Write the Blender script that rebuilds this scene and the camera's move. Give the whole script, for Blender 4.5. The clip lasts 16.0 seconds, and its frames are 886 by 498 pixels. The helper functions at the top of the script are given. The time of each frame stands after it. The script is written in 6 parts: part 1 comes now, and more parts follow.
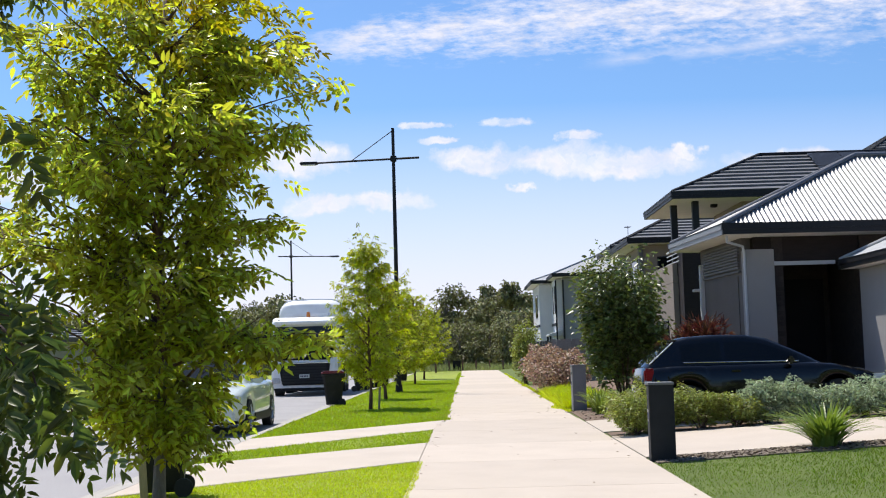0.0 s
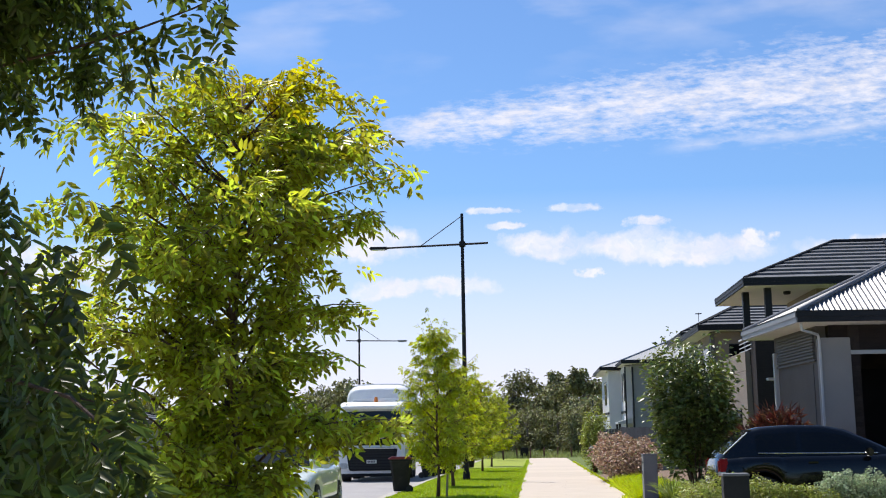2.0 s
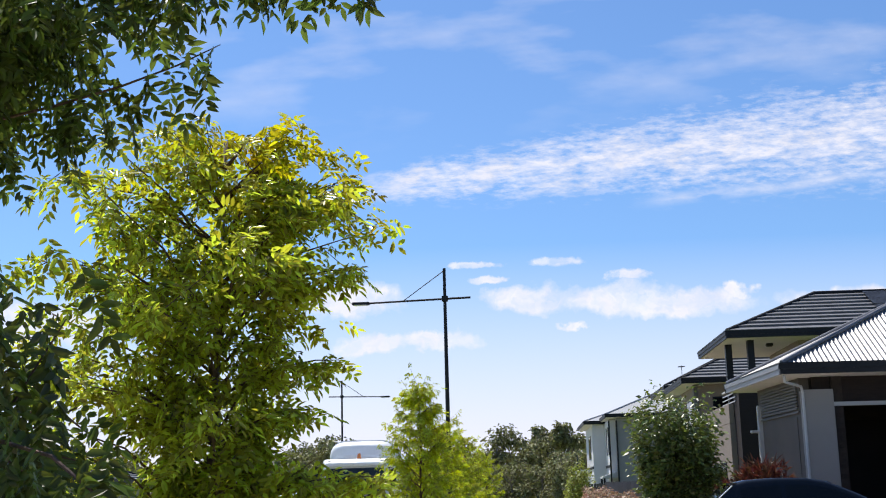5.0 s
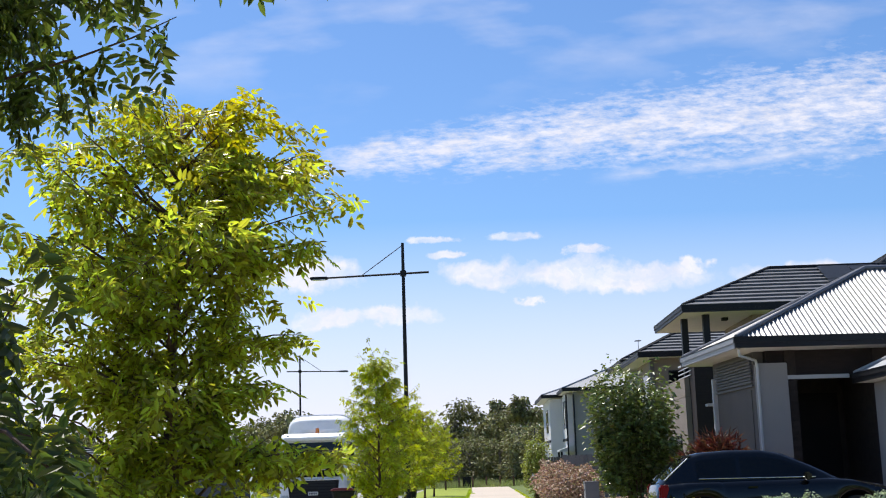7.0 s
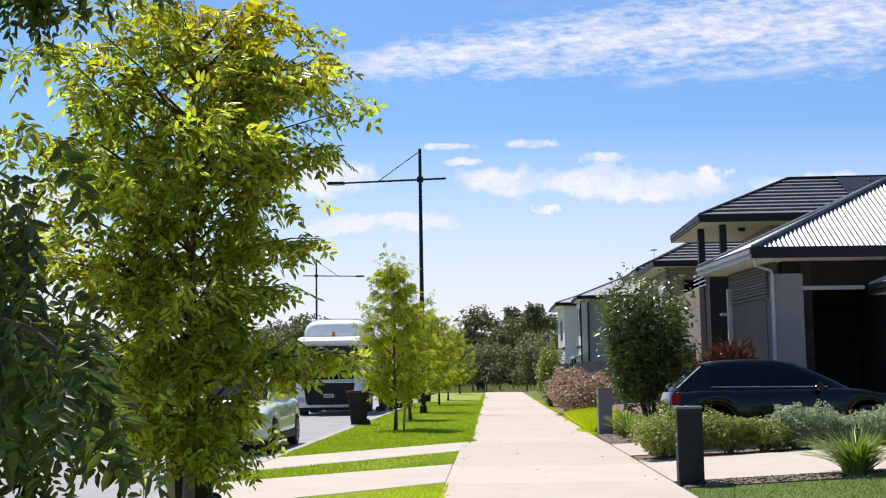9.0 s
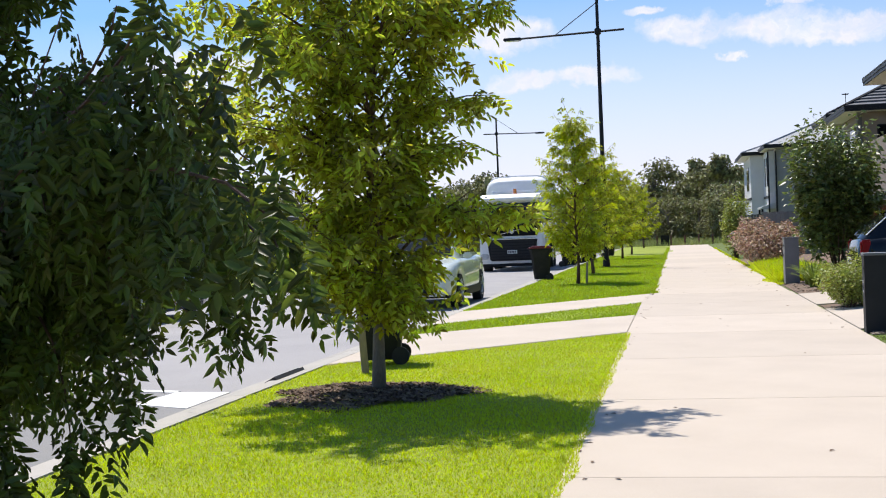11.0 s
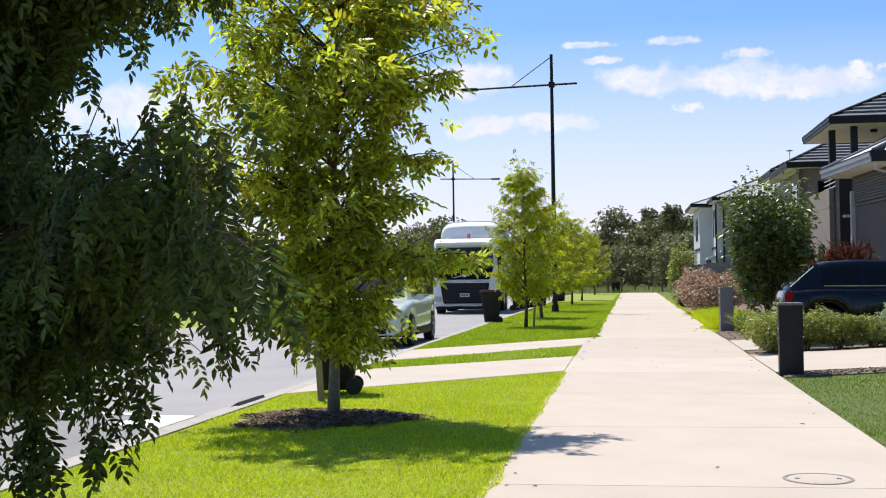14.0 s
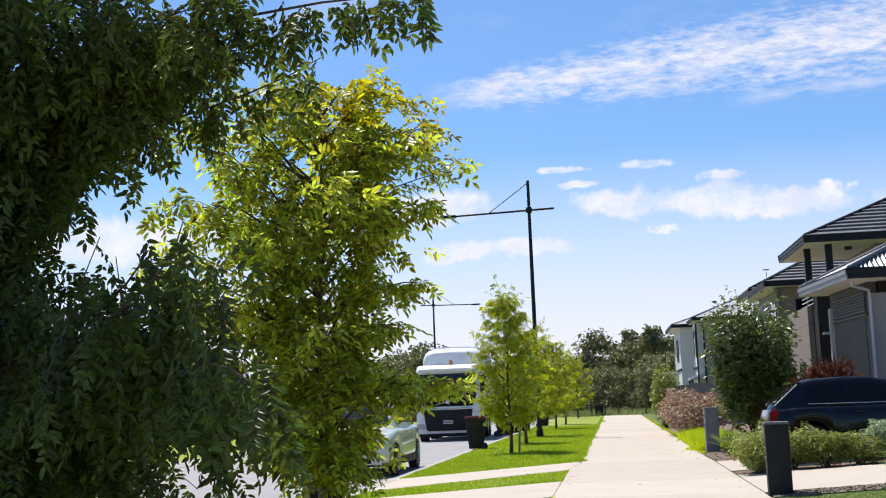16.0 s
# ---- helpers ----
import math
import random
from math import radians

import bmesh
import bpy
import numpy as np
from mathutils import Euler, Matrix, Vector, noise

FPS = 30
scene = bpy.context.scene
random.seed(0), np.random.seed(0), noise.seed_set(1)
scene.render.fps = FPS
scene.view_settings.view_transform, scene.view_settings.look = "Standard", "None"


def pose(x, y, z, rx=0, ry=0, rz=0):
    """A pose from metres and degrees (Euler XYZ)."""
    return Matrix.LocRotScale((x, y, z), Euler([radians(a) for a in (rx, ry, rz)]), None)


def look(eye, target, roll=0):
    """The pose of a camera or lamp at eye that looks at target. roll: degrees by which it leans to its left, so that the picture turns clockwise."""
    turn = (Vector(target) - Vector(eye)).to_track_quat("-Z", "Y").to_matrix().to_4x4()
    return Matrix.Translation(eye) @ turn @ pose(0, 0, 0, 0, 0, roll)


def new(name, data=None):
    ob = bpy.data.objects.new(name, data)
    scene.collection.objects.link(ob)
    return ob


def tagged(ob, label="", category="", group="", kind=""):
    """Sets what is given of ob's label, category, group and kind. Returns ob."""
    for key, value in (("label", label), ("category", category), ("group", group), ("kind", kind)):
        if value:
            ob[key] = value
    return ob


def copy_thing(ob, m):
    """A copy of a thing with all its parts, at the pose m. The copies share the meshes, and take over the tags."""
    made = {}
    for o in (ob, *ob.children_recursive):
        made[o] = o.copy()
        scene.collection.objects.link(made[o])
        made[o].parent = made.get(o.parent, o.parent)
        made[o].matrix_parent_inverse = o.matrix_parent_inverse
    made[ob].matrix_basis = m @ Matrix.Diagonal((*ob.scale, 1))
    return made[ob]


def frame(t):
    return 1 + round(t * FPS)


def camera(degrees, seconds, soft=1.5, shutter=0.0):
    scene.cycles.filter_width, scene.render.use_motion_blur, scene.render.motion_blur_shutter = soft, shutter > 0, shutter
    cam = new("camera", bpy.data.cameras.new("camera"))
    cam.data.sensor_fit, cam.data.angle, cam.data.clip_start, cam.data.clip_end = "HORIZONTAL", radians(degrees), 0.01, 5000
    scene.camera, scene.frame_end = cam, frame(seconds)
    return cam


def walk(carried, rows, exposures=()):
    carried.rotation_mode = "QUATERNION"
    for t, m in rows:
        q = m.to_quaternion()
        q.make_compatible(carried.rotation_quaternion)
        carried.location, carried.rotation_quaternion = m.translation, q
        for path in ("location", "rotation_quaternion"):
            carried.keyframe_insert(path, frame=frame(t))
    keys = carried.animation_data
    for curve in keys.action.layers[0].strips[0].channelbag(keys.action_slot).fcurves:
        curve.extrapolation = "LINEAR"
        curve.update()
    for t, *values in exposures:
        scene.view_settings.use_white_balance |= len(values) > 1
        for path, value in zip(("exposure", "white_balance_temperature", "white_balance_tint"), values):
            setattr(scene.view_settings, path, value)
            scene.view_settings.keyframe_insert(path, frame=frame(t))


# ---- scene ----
cam = camera(40, 16.0, soft=1.1)
PATH = [
    (0, (0.035, 0.002, 1.372), (-0.146, 9.964, 2.220), -1.60),
    (0.5, (0.015, 0.002, 1.372), (-0.288, 9.949, 2.355), -1.40),
    (1, (0.009, 0.003, 1.375), (-0.426, 9.928, 2.514), -1.15),
    (1.5, (0.001, 0.003, 1.382), (-0.578, 9.896, 2.715), -0.91),
    (2, (-0.003, -0.001, 1.384), (-0.718, 9.851, 2.936), -0.91),
    (2.5, (-0.000, -0.000, 1.387), (-0.796, 9.814, 3.134), -0.95),
    (3, (-0.002, 0.000, 1.380), (-0.843, 9.783, 3.274), -1.11),
    (3.5, (0.003, -0.002, 1.383), (-0.840, 9.762, 3.371), -1.20),
    (4, (-0.004, -0.002, 1.382), (-0.801, 9.765, 3.378), -1.14),
    (6.5, (-0.009, -0.002, 1.383), (-0.240, 9.806, 3.319), -1.99),
    (7, (-0.008, -0.002, 1.383), (-0.229, 9.836, 3.161), -1.79),
    (7.5, (-0.017, 0.001, 1.379), (-0.246, 9.877, 2.931), -1.58),
    (8, (-0.020, 0.001, 1.376), (-0.272, 9.911, 2.689), -1.31),
    (10.5, (-0.006, -0.089, 1.357), (-1.102, 9.843, 1.735), -1.01),
    (11, (0.048, -0.186, 1.337), (-1.843, 9.633, 1.232), -2.26),
    (11.5, (0.092, -0.319, 1.310), (-2.922, 9.202, 0.779), -2.97),
    (12, (0.170, -0.601, 1.320), (-2.837, 8.927, 0.889), -1.74),
    (12.5, (0.287, -0.825, 1.323), (-2.076, 8.888, 1.033), 0.24),
    (13, (0.289, -1.100, 1.339), (-1.557, 8.728, 1.236), 0.50),
    (13.5, (0.312, -1.281, 1.334), (-1.367, 8.576, 1.391), -0.39),
    (14, (0.321, -1.407, 1.335), (-1.203, 8.474, 1.569), -0.83),
    (14.5, (0.273, -1.433, 1.350), (-1.086, 8.463, 1.818), -1.16),
    (15, (0.293, -1.452, 1.352), (-0.972, 8.439, 2.104), -1.66),
    (15.5, (0.293, -1.476, 1.351), (-0.947, 8.392, 2.392), -1.99),
    (16, (0.283, -1.527, 1.342), (-1.036, 8.305, 2.603), -2.26),
]
walk(cam, [(t, look(eye, target, roll)) for t, eye, target, roll in PATH])

# ---- world, sun, exposure ----
SUN_AZ = math.atan2(-0.60, 0.80)
SUN_EL = radians(62)
SUN_TO = Vector((math.sin(SUN_AZ) * math.cos(SUN_EL), math.cos(SUN_AZ) * math.cos(SUN_EL), math.sin(SUN_EL)))
world = bpy.data.worlds.new("world")
scene.world = world
world.use_nodes = True


class Nodes:
    """Short-hand for building a node tree."""

    def __init__(self, tree):
        self.tree = tree
        tree.nodes.clear()

    def add(self, kind, **props):
        n = self.tree.nodes.new(kind)
        for k, v in props.items():
            if k == "operation":
                n.operation = v
            elif k == "blend":
                n.data_type, n.blend_type = "RGBA", v
        return n

    def put(self, node, slot, value):
        if isinstance(value, bpy.types.NodeSocket):
            self.tree.links.new(value, node.inputs[slot])
        else:
            node.inputs[slot].default_value = value

    def math(self, op, a, b=0.0, c=0.0, clamp=False):
        n = self.add("ShaderNodeMath", operation=op)
        n.use_clamp = clamp
        for i, v in enumerate((a, b, c)):
            self.put(n, i, v)
        return n.outputs[0]

    def vec(self, op, a, b=(0, 0, 0), out=0):
        n = self.add("ShaderNodeVectorMath", operation=op)
        self.put(n, 0, a)
        self.put(n, 1, b)
        return n.outputs[out]

    def noise(self, vector, scale, detail=4.0, rough=0.55, out=0):
        n = self.add("ShaderNodeTexNoise")
        self.put(n, "Vector", vector)
        n.inputs["Scale"].default_value, n.inputs["Detail"].default_value, n.inputs["Roughness"].default_value = scale, detail, rough
        return n.outputs[out]

    def ramp(self, value, lo, hi, a=0.0, b=1.0):
        n = self.add("ShaderNodeMapRange")
        n.clamp = True
        for k, v in zip(("Value", "From Min", "From Max", "To Min", "To Max"), (value, lo, hi, a, b)):
            self.put(n, k, v)
        return n.outputs[0]

    def mix(self, fac, a, b, blend="MIX"):
        n = self.add("ShaderNodeMix", blend=blend)
        self.put(n, 0, fac)
        self.put(n, 6, a if isinstance(a, bpy.types.NodeSocket) else (*a, 1))
        self.put(n, 7, b if isinstance(b, bpy.types.NodeSocket) else (*b, 1))
        return n.outputs[2]


def build_world():
    w = Nodes(world.node_tree)
    sky = w.add("ShaderNodeTexSky")
    sky.sky_type, sky.sun_disc = "NISHITA", False
    sky.sun_elevation, sky.sun_rotation = SUN_EL, SUN_AZ
    sky.air_density, sky.dust_density, sky.ozone_density, sky.altitude = 1.0, 0.6, 2.5, 50
    co = w.add("ShaderNodeTexCoord").outputs["Generated"]
    sep = w.add("ShaderNodeSeparateXYZ")
    w.put(sep, 0, co)
    ahead = w.math("MAXIMUM", sep.outputs[1], 0.05)
    u, v = w.math("DIVIDE", sep.outputs[0], ahead), w.math("DIVIDE", sep.outputs[2], ahead)
    flat = w.add("ShaderNodeCombineXYZ")
    w.put(flat, 0, u), w.put(flat, 1, v)
    uv = flat.outputs[0]
    # small fair-weather clouds low over the horizon, drifting in a row
    rough_edge = w.vec("SUBTRACT", w.noise(uv, 30, 7, 0.6, 1), (0.5, 0.5, 0.5))
    wob = w.vec("ADD", uv, w.vec("MULTIPLY", rough_edge, (0.060, 0.034, 0)))
    crisp = w.vec("SUBTRACT", w.noise(uv, 95, 6, 0.6, 1), (0.5, 0.5, 0.5))
    wob = w.vec("ADD", wob, w.vec("MULTIPLY", crisp, (0.013, 0.009, 0)))
    wisp = w.vec("ADD", uv, w.vec("MULTIPLY", w.vec("ADD", rough_edge, crisp), (0.030, 0.0065, 0)))
    puffs = [(-0.138, 0.163, 0.046, 0.015), (0.012, 0.158, 0.036, 0.013), (0.085, 0.158, 0.050, 0.013), (0.140, 0.150, 0.062, 0.012), (0.184, 0.160, 0.014, 0.010),
             (-0.118, 0.127, 0.030, 0.010), (-0.061, 0.128, 0.036, 0.009), (-0.022, 0.176, 0.016, 0.0035), (-0.033, 0.189, 0.020, 0.003),
             (0.038, 0.189, 0.022, 0.004), (0.097, 0.176, 0.016, 0.005), (0.051, 0.135, 0.011, 0.004), (0.270, 0.150, 0.05, 0.013),
             (-0.42, 0.15, 0.10, 0.02), (0.55, 0.16, 0.12, 0.025)]
    low = 0.0
    for cx, cy, rx, ry in puffs:
        d = w.vec("LENGTH", w.vec("DIVIDE", w.vec("SUBTRACT", wob if ry > 0.008 else wisp, (cx, cy, 0)), (rx, ry, 1)), out=1)
        low = w.math("MAXIMUM", low, w.math("SUBTRACT", 1.12, d, clamp=True))
    low = w.math("MULTIPLY", w.ramp(low, 0.0, 0.45, 0.0, 0.9), w.ramp(w.noise(wob, 40, 6, 0.6), 0.32, 0.62, 0.35, 1.0))
    # a streaky band of high cloud rising to the right, and faint veils above it
    mid = w.math("MULTIPLY_ADD", u, 0.075, 0.268)
    half = w.ramp(u, -0.16, 0.30, 0.010, 0.044)
    band = w.math("SUBTRACT", 1.0, w.math("DIVIDE", w.math("ABSOLUTE", w.math("SUBTRACT", v, mid)), half))
    stretch = w.add("ShaderNodeMapping")
    stretch.inputs["Rotation"].default_value = (0, 0, radians(-14))
    stretch.inputs["Scale"].default_value = (1.0, 3.2, 1.0)
    w.put(stretch, 0, uv)
    fine = w.noise(stretch.outputs[0], 24, 8, 0.62)
    ripple = w.noise(stretch.outputs[0], 62, 5, 0.65)
    grain = w.math("MULTIPLY_ADD", ripple, 0.72, w.math("MULTIPLY", fine, 0.66))
    high = w.math("ADD", w.math("MULTIPLY", band, 0.62), w.math("MULTIPLY_ADD", grain, 2.9, -1.86))
    high = w.math("MULTIPLY", w.ramp(high, 0.0, 1.0, 0.0, 0.85), w.math("MULTIPLY", w.ramp(u, -0.15, -0.08), w.ramp(band, -0.6, 0.3)))
    thin = w.math("SUBTRACT", 1.0, w.math("DIVIDE", w.math("ABSOLUTE", w.math("SUBTRACT", v, w.math("MULTIPLY_ADD", u, 0.085, 0.2275))), 0.007))
    thin = w.math("MULTIPLY", w.ramp(thin, 0.0, 1.0, 0.0, 0.6), w.math("MULTIPLY", w.ramp(u, 0.10, 0.16), w.ramp(fine, 0.35, 0.6)))
    veil = w.math("MULTIPLY", w.ramp(w.noise(stretch.outputs[0], 7, 5, 0.5), 0.48, 0.75, 0.0, 0.35), w.ramp(v, 0.28, 0.36))
    cover = w.math("MAXIMUM", w.math("MAXIMUM", low, high), w.math("MAXIMUM", thin, veil))
    cover = w.math("MULTIPLY", cover, w.ramp(sep.outputs[1], 0.05, 0.3))
    haze = w.ramp(v, 0.03, 0.205, 0.96, 0.0)
    blue = w.mix(1.0, sky.outputs[0], SKY_TINT, "MULTIPLY")
    blue = w.mix(haze, blue, HAZE)
    shade = w.ramp(w.noise(wob, 30, 5, 0.6), 0.3, 0.65, 0.86, 1.0)
    white = w.vec("SCALE", CLOUD)
    w.put(white.node, "Scale", shade)
    bg = w.add("ShaderNodeBackground")
    w.put(bg, 0, w.mix(cover, blue, white))
    bg.inputs[1].default_value = SKY_STRENGTH
    out = w.add("ShaderNodeOutputWorld")
    w.tree.links.new(bg.outputs[0], out.inputs[0])


SKY_STRENGTH, SKY_TINT, HAZE, CLOUD = 0.080, (0.76, 1.0, 1.28), (8.0, 7.9, 9.4), (8.8, 8.6, 9.2)
scene.view_settings.exposure = 0.55
build_world()
sun = new("sun", bpy.data.lights.new("sun", "SUN"))
sun.data.energy, sun.data.angle, sun.data.color = 4.2, radians(0.53), (1.0, 0.95, 0.87)
sun.matrix_world = look((0, 0, 40), Vector((0, 0, 40)) - SUN_TO)


# ---- materials ----
def material(name, a, b=None, rough=0.7, metal=0.0, scale=6.0, fine=60.0, bump=0.0, bump_scale=80.0, random=0.0, island=0.0,
             stain=None, stain_scale=0.7, stain_amount=0.4, coat=0.0, stretch=(1, 1, 1), translucent=0.0, spec=0.5):
    """A surface with two tones mixed by noise at two sizes, optional stains, relief and a random tone for each piece."""
    m = bpy.data.materials.new(name)
    m.use_nodes = True
    w = Nodes(m.node_tree)
    b = b or tuple(c * 0.8 for c in a)
    co = w.add("ShaderNodeTexCoord").outputs["Object"]
    mp = w.add("ShaderNodeMapping")
    mp.inputs["Scale"].default_value = stretch
    w.put(mp, 0, co)
    co = mp.outputs[0]
    big, small = w.noise(co, scale, 5), w.noise(co, fine, 3)
    f = w.ramp(w.math("MULTIPLY_ADD", small, 0.45, w.math("MULTIPLY", big, 0.55)), 0.36, 0.64)
    col = w.mix(f, a, b)
    if stain:
        s = w.ramp(w.noise(co, stain_scale, 6, 0.6), 0.50, 0.72, 0.0, stain_amount)
        col = w.mix(s, col, stain)
    if random:
        r = w.add("ShaderNodeObjectInfo").outputs["Random"]
        hs = w.add("ShaderNodeHueSaturation")
        w.put(hs, "Value", w.ramp(r, 0, 1, 1 - random, 1 + random))
        w.put(hs, "Color", col)
        col = hs.outputs[0]
    if island:
        r = w.add("ShaderNodeNewGeometry").outputs["Random Per Island"]
        hs = w.add("ShaderNodeHueSaturation")
        w.put(hs, "Value", w.ramp(r, 0, 1, 1 - island, 1 + island))
        w.put(hs, "Hue", w.ramp(r, 0, 1, 0.5 - 0.05 * island, 0.5 + 0.05 * island))
        w.put(hs, "Color", col)
        col = hs.outputs[0]
    p = w.add("ShaderNodeBsdfPrincipled")
    w.put(p, "Base Color", col)
    w.put(p, "Roughness", w.ramp(small, 0.3, 0.7, max(0.02, rough - 0.07), min(1.0, rough + 0.07)))
    p.inputs["Metallic"].default_value, p.inputs["Coat Weight"].default_value = metal, coat
    p.inputs["Coat Roughness"].default_value, p.inputs["Specular IOR Level"].default_value = 0.04, spec
    if bump:
        n = w.add("ShaderNodeBump")
        n.inputs["Strength"].default_value, n.inputs["Distance"].default_value = bump, 0.01
        w.put(n, "Height", w.noise(co, bump_scale, 4))
        w.put(p, "Normal", n.outputs[0])
    out = w.add("ShaderNodeOutputMaterial")
    if translucent:
        t = w.add("ShaderNodeBsdfTranslucent")
        gl = w.add("ShaderNodeHueSaturation")
        gl.inputs["Value"].default_value, gl.inputs["Saturation"].default_value = 1.5, 1.1
        w.put(gl, "Color", col)
        w.put(t, 0, gl.outputs[0])
        mx = w.add("ShaderNodeMixShader")
        mx.inputs[0].default_value = translucent
        w.tree.links.new(p.outputs[0], mx.inputs[1])
        w.tree.links.new(t.outputs[0], mx.inputs[2])
        w.tree.links.new(mx.outputs[0], out.inputs[0])
    else:
        w.tree.links.new(p.outputs[0], out.inputs[0])
    return m


def glass_material(name, tint, mix=0.3):
    """Dark car or window glass: a glossy film over a dim interior."""
    m = bpy.data.materials.new(name)
    m.use_nodes = True
    p = m.node_tree.nodes["Principled BSDF"]
    p.inputs["Base Color"].default_value = (*tint, 1)
    p.inputs["Roughness"].default_value, p.inputs["Specular IOR Level"].default_value = 0.03, mix
    p.inputs["Coat Weight"].default_value = 0.1
    return m


